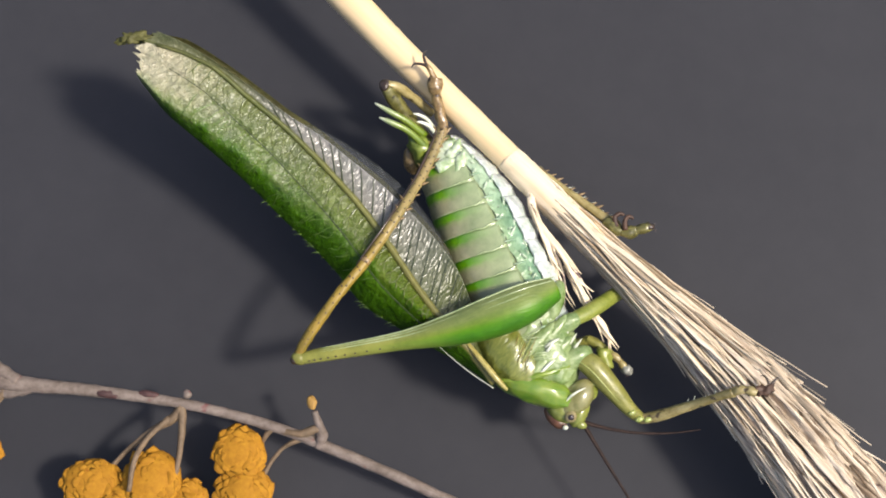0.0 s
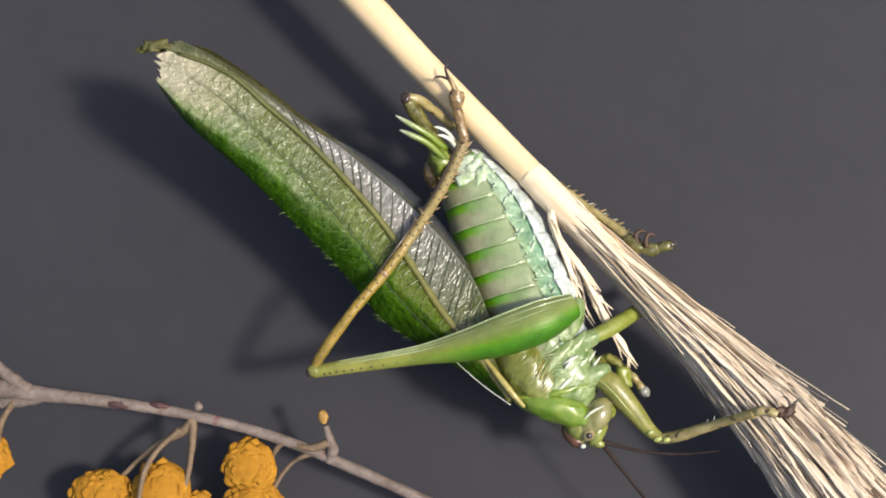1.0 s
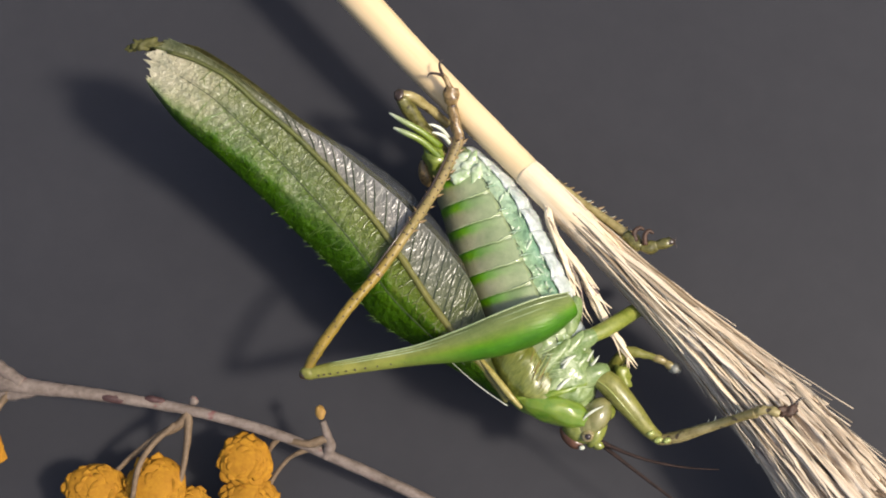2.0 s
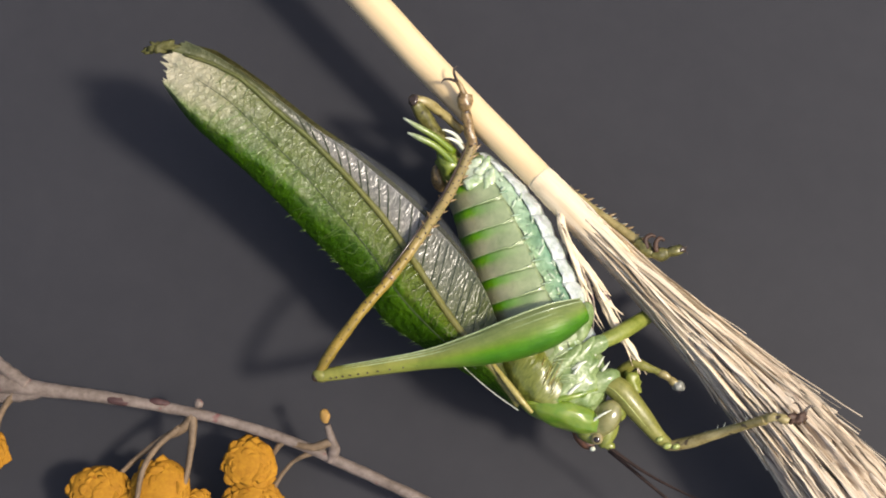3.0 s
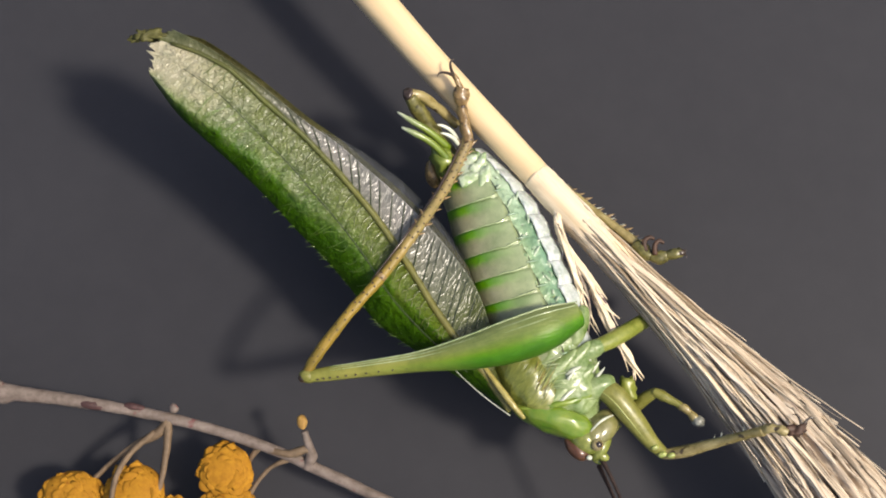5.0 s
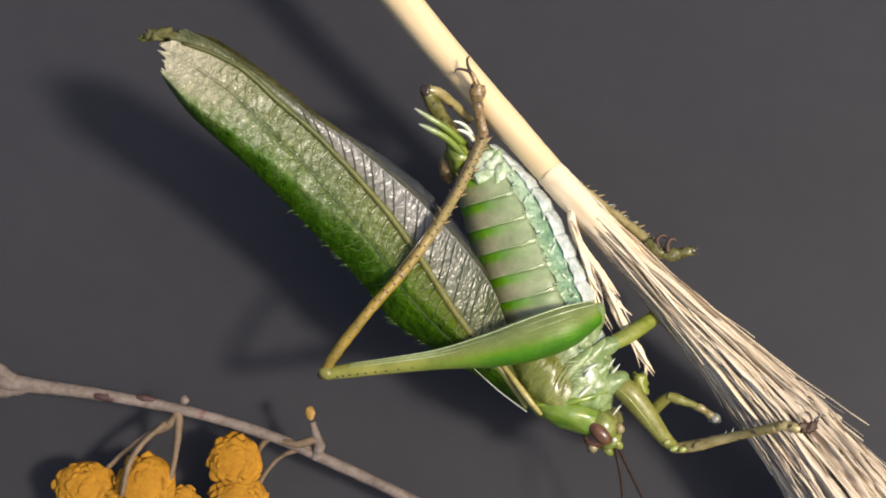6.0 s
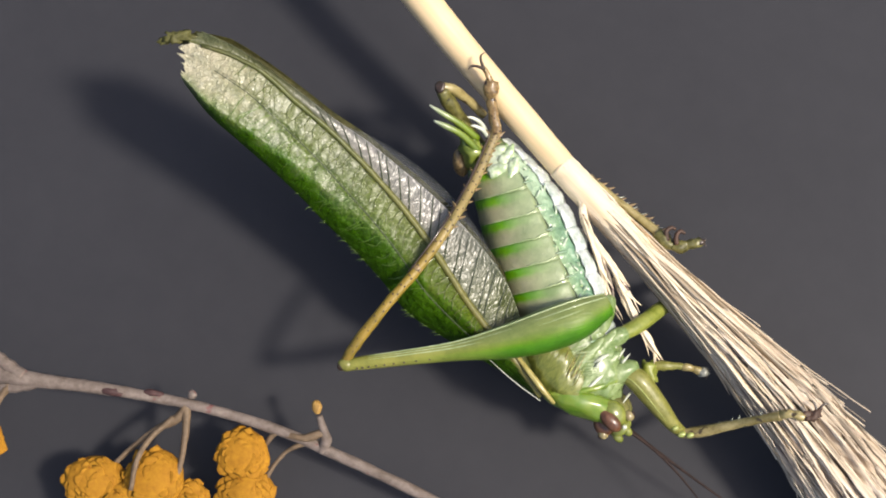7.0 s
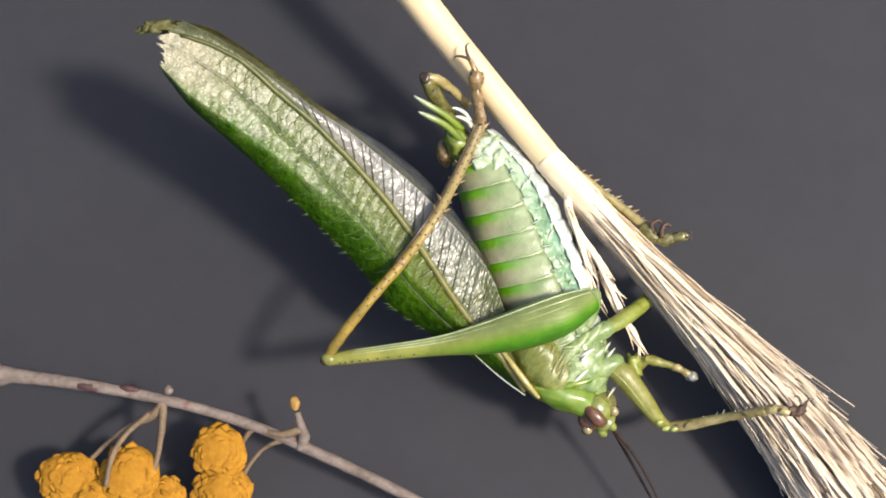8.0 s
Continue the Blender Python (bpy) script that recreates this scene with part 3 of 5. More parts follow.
TARSUS = grained("tarsus_brown", (0.115, 0.066, 0.020), (0.30, 0.205, 0.085), 1100.0, rough=0.35, bump=0.8, coat=0.3, depth=0.0001, speck=((0.03, 0.014, 0.006), 0.60))
DARK = grained("claw_dark", (0.018, 0.010, 0.006), (0.05, 0.03, 0.018), 900.0, rough=0.3, bump=0.2, coat=0.3)
BROWN = grained("foot_brown", (0.022, 0.010, 0.005), (0.075, 0.034, 0.016), 1100.0, rough=0.6, bump=0.8, depth=0.0001)
PALE = grained("spike_white", (0.44, 0.47, 0.36), (0.66, 0.67, 0.56), 900.0, rough=0.3, bump=0.3, coat=0.3)
CERCUS_TIP = banded("cercus", "along", [(0.0, (0.11, 0.17, 0.008)), (0.45, (0.16, 0.22, 0.03)), (0.75, (0.26, 0.32, 0.16)), (1.0, (0.42, 0.46, 0.36))], 2400.0, 0.3, 0.5, coat=0.4)
ROOT_VEIN = grained("root_vein", (0.20, 0.16, 0.03), (0.38, 0.32, 0.10), 700.0, rough=0.35, bump=0.5, coat=0.3)
CERCUS = grained("cercus_green", (0.075, 0.11, 0.006), (0.23, 0.27, 0.05), 900.0, rough=0.3, bump=0.6, coat=0.4, depth=0.0001)
FEELER = grained("feeler", (0.014, 0.009, 0.008), (0.045, 0.028, 0.022), 900.0, rough=0.7, bump=0.2, spec=0.15)

WING_LOW = [(4.65, -13.96, 10.30), (1.86, -11.97, 10.18), (-1.19, -10.22, 10.07), (-4.25, -8.42, 9.95), (-7.17, -6.44, 9.93), (-9.40, -3.75, 9.99), (-11.80, -1.21, 10.40), (-14.35, 1.15, 10.91), (-16.77, 3.56, 11.67), (-19.28, 5.79, 12.50), (-21.83, 7.88, 13.43), (-24.41, 10.07, 14.12), (-26.42, 12.53, 14.70)]
WING_VEIN = [(4.49, -13.59, 11.45), (2.28, -10.75, 11.92), (-0.13, -8.04, 12.23), (-2.35, -5.08, 12.17), (-4.42, -1.96, 12.18), (-6.61, 1.11, 12.24), (-9.04, 3.96, 12.55), (-11.63, 6.67, 12.94), (-14.32, 9.17, 13.58), (-17.19, 11.42, 14.30), (-19.96, 13.71, 15.12), (-22.90, 15.05, 15.64), (-25.95, 15.95, 16.05)]
WING_TOP = [(4.76, -13.17, 12.10), (3.83, -9.96, 12.05), (2.62, -6.81, 11.98), (1.35, -3.64, 11.82), (-0.67, -0.83, 11.68), (-3.02, 1.74, 11.63), (-5.55, 4.13, 11.74), (-8.24, 6.28, 12.06), (-10.95, 8.36, 12.57), (-13.81, 10.13, 13.22), (-16.51, 12.06, 14.02), (-19.21, 13.91, 14.88), (-22.04, 15.62, 15.60), (-24.60, 16.70, 16.30)]
RIDGE = 0.62
WING_ROOT = (4.6, -13.6, 11.8)


def strip_at(u):
    """Where the deep green strip along the back edge gives way to the pale field."""
    return RIDGE * (0.10 + 0.75 * (1 - min(u, 1.0)) ** 1.25)


def wing_point(u, v):
    """A point of the folded fore wing: u from its root to its tip, v from the back edge over the main vein, which is its ridge, to the belly edge."""
    a, b, c = (spline_at(line, u) for line in (WING_LOW, WING_VEIN, WING_TOP))
    if v < RIDGE:
        k = v / RIDGE
        p = a.lerp(b, k)
        e = strip_at(u) / RIDGE
        rise = (1 - k) / (1 - e) if k > e else 1 - ((e - k) / e) ** 1.7
        p.z += (1.40 + 0.30 * u) * rise * min(1.0, 0.15 + u * 4)
        p.z -= 0.14 * max(0.0, 1 - abs(v - low_vein(u)) / 0.04) * min(1.0, u * 5)
    else:
        k = (v - RIDGE) / (1 - RIDGE)
        p = b.lerp(c, k)
        p.z -= 0.25 * (1 - (2 * k - 1) ** 2)
    p += Vector((-0.9, 0.1, 0)) * (1.6 * v * (1 - v) * max(0.0, (u - 0.92) / 0.08) ** 2)
    return p


def low_vein(u):
    """The line of the thin dark side vein."""
    return RIDGE * (0.34 + 0.34 * u)


def spline_at(points, u):
    s = u * (len(points) - 1)
    k = min(int(s), len(points) - 2)
    u = s - k
    b, c = Vector(points[k]), Vector(points[k + 1])
    a = Vector(points[k - 1]) if k else b * 2 - c
    d = Vector(points[k + 2]) if k + 2 < len(points) else c * 2 - b
    return 0.5 * (2 * b + (c - a) * u + (2 * a - 5 * b + 4 * c - d) * u * u + (3 * b - a - 3 * c + d) * u ** 3)


def ridge_at(u):
    return RIDGE


def wing_sheet(v0, v1, rows, cols, thick=0.06, u0=0.0, u1=1.0, ragged=1):
    """The fore wing between two lines across it, with thickness; v0 and v1 are functions of u."""
    bm = bmesh.new()
    along, across, sheen = (bm.verts.layers.float.new(field) for field in ("along", "across", "sheen"))
    layers = []
    for down in (0, 1):
        grid = []
        for i in range(rows):
            s = u0 + (u1 - u0) * i / (rows - 1)
            line = []
            for j in range(cols):
                v = v0(s) + (v1(s) - v0(s)) * j / (cols - 1)
                u = s
                if ragged and i >= rows - 3:
                    u += (0.020 * noise.noise(Vector((v * 9, 3.1, 0))) + 0.012 * noise.noise(Vector((v * 31, 7.7, 0)))) * (i - rows + 4) / 3
                p = wing_point(min(u, 1.03), v)
                pleat = abs(math.sin(math.pi * (u * 46 + (1.6 if v > ridge_at(min(u, 1.0)) else -1.1) * v + 0.35 * noise.noise(p * 0.5))))
                p.z += 0.05 * noise.noise(p * 1.1) - thick * down + ((0.022 + 0.05 * max(0.0, 1 - v / 0.36) + 0.05 * max(0.0, 1 - abs(u - 0.36) / 0.2) * (v < ridge_at(min(u, 1.0)))) * pleat * (0.6 + noise.noise(p * 0.9)) + 0.05 * noise.noise(p * 0.7) + 0.020 * noise.noise(p * 2.3) + 0.008 * noise.noise(p * 5.0)) * min(1.0, u * 6) * (0.55 + 0.45 * min(1.0, v / 0.3))
                vert = bm.verts.new(p)
                e = strip_at(min(u, 1.0)) + 0.08 * noise.noise(p * 0.6) + 0.06 * noise.noise(p * 2.2)
                vert[along] = u - (0.45 * max(0.0, 0.42 - v / RIDGE) - 0.05 * noise.noise(p * 1.3) if ragged == 1 else 0.0)
                vert[across] = (0.3 * v / e if v < e else 0.3 + 0.7 * (v - e) / (1 - e)) if ragged == 1 else v
                vert[sheen] = min(1.0, max(0.0, (vert[across] - 0.16) / 0.26)) * (0.22 + 0.78 * min(1.0, max(0.0, (u - 0.28) / 0.34)))
                line.append(vert)
            grid.append(line)
        layers.append(grid)
    top, bottom = layers
    for grid in layers:
        for a, b in zip(grid, grid[1:]):
            for j in range(cols - 1):
                bm.faces.new((a[j], a[j + 1], b[j + 1], b[j]))
    for i in range(rows - 1):
        for j in (0, cols - 1):
            bm.faces.new((top[i][j], top[i + 1][j], bottom[i + 1][j], bottom[i][j]))
    for j in range(cols - 1):
        for i in (0, rows - 1):
            bm.faces.new((top[i][j], top[i][j + 1], bottom[i][j + 1], bottom[i][j]))
    return bm


def make_wings(cricket):
    wing = moving["wing"] = part("fore_wing", wing_sheet(lambda u: 0.0, ridge_at, 340, 44), TEGMEN, cricket, "glossy leaf-green folded fore wing with a frayed tip", at=WING_ROOT)
    part("wing_membrane", wing_sheet(ridge_at, lambda u: 1.0, 340, 30, ragged=2), MEMBRANE, wing, "silvery translucent belly-side field of the wing")
    up = Vector((0, 0, 0.05))
    part("main_vein", tubes(([wing_point(u, ridge_at(u)) + up * 2.2 for u in np.linspace(0.0, 0.97, 24)], [0.32, 0.33, 0.31, 0.28, 0.25, 0.22, 0.16]), sides=8, count=70, rough=0.3), VEIN, wing, "thick pale olive main vein")
    low = low_vein
    part("side_vein", tubes(([wing_point(u, low(u)) + up for u in np.linspace(0.12, 0.93, 20)], [0.045, 0.06, 0.05, 0.03]), sides=6, count=60), VEIN_DARK, wing, "thin dark side vein")
    rng = random.Random(9)
    # dark slanting cross veins of the silvery field
    for i in range(21):
        u = 0.10 + 0.56 * i / 20 + rng.uniform(-0.006, 0.006)
        r = ridge_at(u)
        ends = [(u, r + 0.01), (u + 0.026, r + (1 - r) * 0.35), (u + 0.052, r + (1 - r) * 0.7), (u + 0.070, 0.985)]
        part("cross_vein", tubes(([wing_point(max(a, 0.0), b) + up * 0.8 for a, b in ends], [0.07, 0.06, 0.05, 0.035]), sides=5, count=10), VEIN_DARK, wing)
    # olive cross veins from the main vein towards the back edge, forked half-way
    for i in range(34):
        u = 0.12 + 0.74 * i / 33 + rng.uniform(-0.006, 0.006)
        r, l = ridge_at(u), low(u)
        mid = (u + 0.010 + rng.uniform(-0.004, 0.004), r + (l - r) * rng.uniform(0.38, 0.55))
        ends = [(u, r - 0.01), (u + 0.006, r + (l - r) * 0.2), mid]
        part("cross_vein", tubes(([wing_point(a, b) + up * 0.6 for a, b in ends], [0.13, 0.095, 0.07]), sides=5, count=8), WING_NET, wing)
        for fork in (-1, 1):
            ends = [mid, (mid[0] + fork * 0.006, mid[1] + (l - r) * 0.15), (mid[0] + fork * rng.uniform(0.006, 0.013), r + (l - r) * rng.uniform(0.75, 1.0))]
            part("cross_vein", tubes(([wing_point(a, b) + up * 0.5 for a, b in ends], [0.07, 0.055, 0.03]), sides=5, count=6), WING_NET, wing)
    for i in range(30):
        u = 0.34 + 0.50 * i / 29 + rng.uniform(-0.012, 0.012)
        l = low(u)
        k = rng.uniform(0.02, 0.5)
        ends = [(u, l - 0.01), (u + 0.012, l * (0.7 + 0.3 * k)), (u + 0.026 + rng.uniform(-0.01, 0.01), l * (0.35 + 0.6 * k)), (u + 0.04, 0.02 + l * k)]
        part("cross_vein", tubes(([wing_point(a, b) + up * 0.5 for a, b in ends], [0.03, 0.05, 0.05, 0.03]), sides=5, count=9), WING_LINE, wing)
    # small saw teeth on the back edge
    tooth = needle_mesh("edge_tooth", 0.50, 0.035, WING_LINE, bend=0.7)
    for i in range(34):
        u = 0.26 + 0.40 * i / 33 + rng.uniform(-0.02, 0.02)
        place("edge_tooth", tooth, wing, wing_point(u, 0.01), (-0.72, 0.45 + rng.uniform(-0.3, 0.3), 0.1), size=rng.uniform(0.4, 1.2))
    # the far fore wing shows as a dark edge round the tip
    rows = []
    bm = bmesh.new()
    for i in range(50):
        u = 0.10 + 0.90 * i / 49
        shift = Vector((0.08, 0.56, -1.3))
        line = []
        for j in range(10):
            v = 0.45 + 0.55 * j / 9
            p = wing_point(u, v) + shift + Vector((0.10, 0.22, -0.3)) * (v - 0.5)
            if u > 0.95:
                p += Vector((-1.1, -0.25, 0)) * ((u - 0.95) / 0.05) * v + Vector((0.5, 0.2, 0)) * noise.noise(Vector((v * 9, 1, 2)))
            p.z += 0.05 * noise.noise(p * 1.5)
            line.append(bm.verts.new(p))
        rows.append(line)
    for a, b in zip(rows, rows[1:]):
        for j in range(9):
            bm.faces.new((a[j], a[j + 1], b[j + 1], b[j]))
    bmesh.ops.solidify(bm, geom=bm.faces[:], thickness=0.06)
    part("torn_flap", lump((-27.24, 16.33, 15.90), (1.35, 0.50, 0.22), turn=12, bumps=1.1, freq=3.6, rings=20, segs=24), FAR_WING, wing, "dark torn flap at the wing tip")
    part("far_fore_wing", bm, FAR_WING, wing, "dark olive far fore wing with a torn tip")
    # the clear hind wing edge above it
    bm = bmesh.new()
    rows = []
    for i in range(30):
        u = 0.20 + 0.50 * i / 29
        a = wing_point(u, 0.95) + Vector((0, 0, -0.8))
        out = Vector((0.55, 0.75, -0.3)) * (1.8 * math.sin(math.pi * min(1, i / 29 * 1.05)) ** 0.7 + 0.02)
        rows.append([bm.verts.new(a + out * k / 3) for k in range(4)])
    for a, b in zip(rows, rows[1:]):
        for j in range(3):
            bm.faces.new((a[j], a[j + 1], b[j + 1], b[j]))
    bmesh.ops.solidify(bm, geom=bm.faces[:], thickness=0.03)
    part("hind_wing", bm, HIND_WING, wing, "clear smoky edge of the hind wing")
    # dark and pale hem where the wing meets the flank
    part("wing_hem", tubes(([(-0.70, -9.99, 11.24), (0.79, -11.35, 11.44), (2.47, -12.70, 11.65), (4.44, -14.03, 11.75)], [0.02, 0.035, 0.045, 0.035]), sides=6, count=16), PALE, cricket, "thin pale hem of the far wing")
    part("wing_root_vein", tubes(([(1.88, -9.78, 12.28), (3.15, -11.38, 12.55), (4.52, -13.05, 12.50), (5.61, -14.20, 12.03)], [0.16, 0.24, 0.28, 0.16]), sides=10, count=20, rough=0.2), ROOT_VEIN, cricket, "thick ochre vein at the wing root")
    return wing


ABDOMEN = [(-0.73, 8.91, 7.81), (0.83, 6.31, 8.02), (2.28, 3.53, 8.21), (3.40, 0.87, 8.42), (4.51, -1.76, 8.63), (5.61, -4.38, 8.95), (6.64, -6.88, 9.28), (7.61, -9.05, 9.66)]
ABDOMEN_W = [1.9, 3.1, 3.75, 4.1, 4.25, 4.25, 3.95, 3.5]


def skin(s, angle, grow=1.0):
    """A point on the abdomen: s from tip to waist, angle from the belly (0) over the near flank (90) to the back (180)."""
    c = spline_at(ABDOMEN, s)
    w = spline_at([(x, 0, 0) for x in ABDOMEN_W], s).x * grow
    side = Vector((0.96, 0.28, 0.0))
    a = radians(angle)
    return c + side * (math.cos(a) * w) + Vector((0.06, -0.05, 1)) * (math.sin(a) * w * 0.86)


def shell(s0, s1, a0, a1, grow, rows=9, cols=22, thick=0.12, flare=0.05, ripple=0.0, crumple=0.05):
    """A curved plate of the abdomen that swells and overlaps the next."""
    bm = bmesh.new()
    along, around = bm.verts.layers.float.new("along"), bm.verts.layers.float.new("around")
    grids = []
    for down in (0, 1):
        grid = []
        for i in range(rows):
            t = i / (rows - 1)
            line = []
            for j in range(cols):
                k = j / (cols - 1)
                g = grow + flare * math.sin(math.pi * (0.15 + 0.8 * t)) ** 0.8 - 0.03 * down
                g += ripple * math.sin(math.pi * t) * (1 - k)
                p = skin(s0 + (s1 - s0) * t, a0 + (a1 - a0) * k, g)
                p += Vector((1, 0.4, 1)) * (crumple * noise.noise(p * 1.4) + crumple * 0.4 * noise.noise(p * 3.7))
                v = bm.verts.new(p)
                v[along], v[around] = t, 1 - k
                line.append(v)
            grid.append(line)
        grids.append(grid)
    top, low = grids
    for grid in grids:
        for a, b in zip(grid, grid[1:]):
            for j in range(cols - 1):
                bm.faces.new((a[j], a[j + 1], b[j + 1], b[j]))
    for i in range(rows - 1):
        for j in (0, cols - 1):
            bm.faces.new((top[i][j], top[i + 1][j], low[i + 1][j], low[i][j]))
    for j in range(cols - 1):
        for i in (0, rows - 1):
            bm.faces.new((top[i][j], top[i][j + 1], low[i][j + 1], low[i][j]))
    return bm


def make_abdomen(cricket):
    bm = bmesh.new()
    count, sides = 30, 30
    rings = [[bm.verts.new(skin(i / (count - 1), 360 * k / sides, 0.93)) for k in range(sides)] for i in range(count)]
    for a, b in zip(rings, rings[1:]):
        for k in range(sides):
            bm.faces.new((a[k], a[(k + 1) % sides], b[(k + 1) % sides], b[k]))
    bm.faces.new(rings[0][::-1])
    bm.faces.new(rings[-1])
    body = part("abdomen", bm, THORAX, cricket, "plump segmented green abdomen")
    n = 9
    for i in range(n):
        s0, s1 = i / n + 0.015, (i + 1) / n + 0.02
        part("tergite", shell(s0, s1, 74, 205, 0.975, flare=0.018, crumple=0.09), TERGITE if i else END_PLATE, body, "glossy plate banded bright and greyish green")
        part("sternite", shell(s0 - 0.01, s1, -32, 49, 0.970, rows=14, cols=22, flare=0.085, ripple=0.06, crumple=0.13), STERNITE, body, "white scalloped belly plate")
    part("pleura", shell(0.03, 0.99, 36, 78, 0.965, rows=130, cols=22, flare=0.012, crumple=0.16), PLEURA, body, "soft blue-green side skin")
    for i in range(n):
        ends = [skin((i + 1) / n - 0.01, a, 1.02) for a in (78, 70, 62)]
        part("side_fold", tubes((ends, [0.05, 0.10, 0.05]), sides=6, count=8), PLEURA, body)
    rng = random.Random(71)
    for i in range(1, n):
        s = (i + 1) / n + 0.012
        # pale rolled hind edge of each plate, and the dark seam where it meets the soft side skin
        edge = [skin(s + 0.006 * noise.noise(Vector((a * 0.09, i * 2.3, 0))) - 0.010 * max(0, (92 - a) / 16), a, 1.008) for a in range(76, 124, 5)]
        part("plate_edge", tubes((edge, [0.05, 0.085, 0.07, 0.05, 0.02]), sides=6, count=24, rough=0.5), PALE_GLOSS, body, "pale shiny plate edge")
        seam = [skin(s + k, a, 1.003) for k, a in ((-0.008, 76), (-0.028, 73.5), (-0.056, 73), (-0.082, 75))]
        part("side_seam", tubes((seam, [0.02, 0.055, 0.045, 0.015]), sides=5, count=10, rough=0.4), VEIN_DARK, body)
        place("spiracle", PIT, body, skin((i + 0.45) / n, 64, 1.005), (1, 0, 0), size=0.055)
        for k in range(3):
            at = skin((i + rng.uniform(0.15, 0.95)) / n, rng.uniform(46, 70), 1.0)
            part("skin_wrinkle", lump(at, (rng.uniform(0.22, 0.5), 0.13, 0.10), turn=rng.uniform(20, 160), bumps=0.5, freq=3.0, rings=8, segs=10), PLEURA, body)
    for s, a, long, turn in ((0.055, 88, 1.2, 40), (0.10, 80, 1.4, 65), (0.135, 96, 1.1, 25), (0.16, 82, 1.3, 80), (0.09, 66, 1.2, 110)):
        part("end_fold", lump(skin(s, a, 0.93), (long, 0.50, 0.36), turn=turn, bumps=0.8, freq=1.3, rings=16, segs=20), END_PLATE, body, "whitish wrinkled skin fold")
    # the tip with its appendages
    part("abdomen_tip", lump((-2.01, 7.94, 9.28), (1.9, 1.05, 1.2), turn=-72, bumps=0.45, freq=1.2), CERCUS, cricket, "yellow-green abdomen tip")
    part("abdomen_tip", lump((-2.91, 7.02, 7.93), (1.2, 0.75, 0.9), turn=-80, bumps=0.3), TARSUS, cricket, "brownish end plate")
    for points, radii, mat in (
            ([(-1.49, 7.77, 10.06), (-3.15, 9.01, 11.46), (-4.65, 9.62, 12.16), (-5.65, 9.98, 12.42)], [0.34, 0.30, 0.26, 0.08], CERCUS_TIP),
            ([(-1.64, 8.97, 9.84), (-3.26, 9.96, 11.20), (-4.77, 10.67, 11.91), (-6.07, 11.37, 12.22)], [0.36, 0.32, 0.26, 0.08], CERCUS_TIP),
            ([(-0.82, 9.67, 9.54), (-1.43, 10.30, 10.44), (-2.15, 10.61, 10.89), (-2.65, 10.66, 11.10)], [0.20, 0.18, 0.14, 0.05], PALE),
            ([(-0.72, 9.22, 9.67), (-1.23, 9.65, 10.55), (-1.84, 9.86, 10.98), (-2.34, 9.91, 11.19)], [0.20, 0.19, 0.15, 0.05], PALE)):
        part("cercus" if mat is CERCUS_TIP else "style", tubes((points, radii), sides=8, count=16), mat, cricket, "tapering green tail prong" if mat is CERCUS_TIP else "short white tail spike")


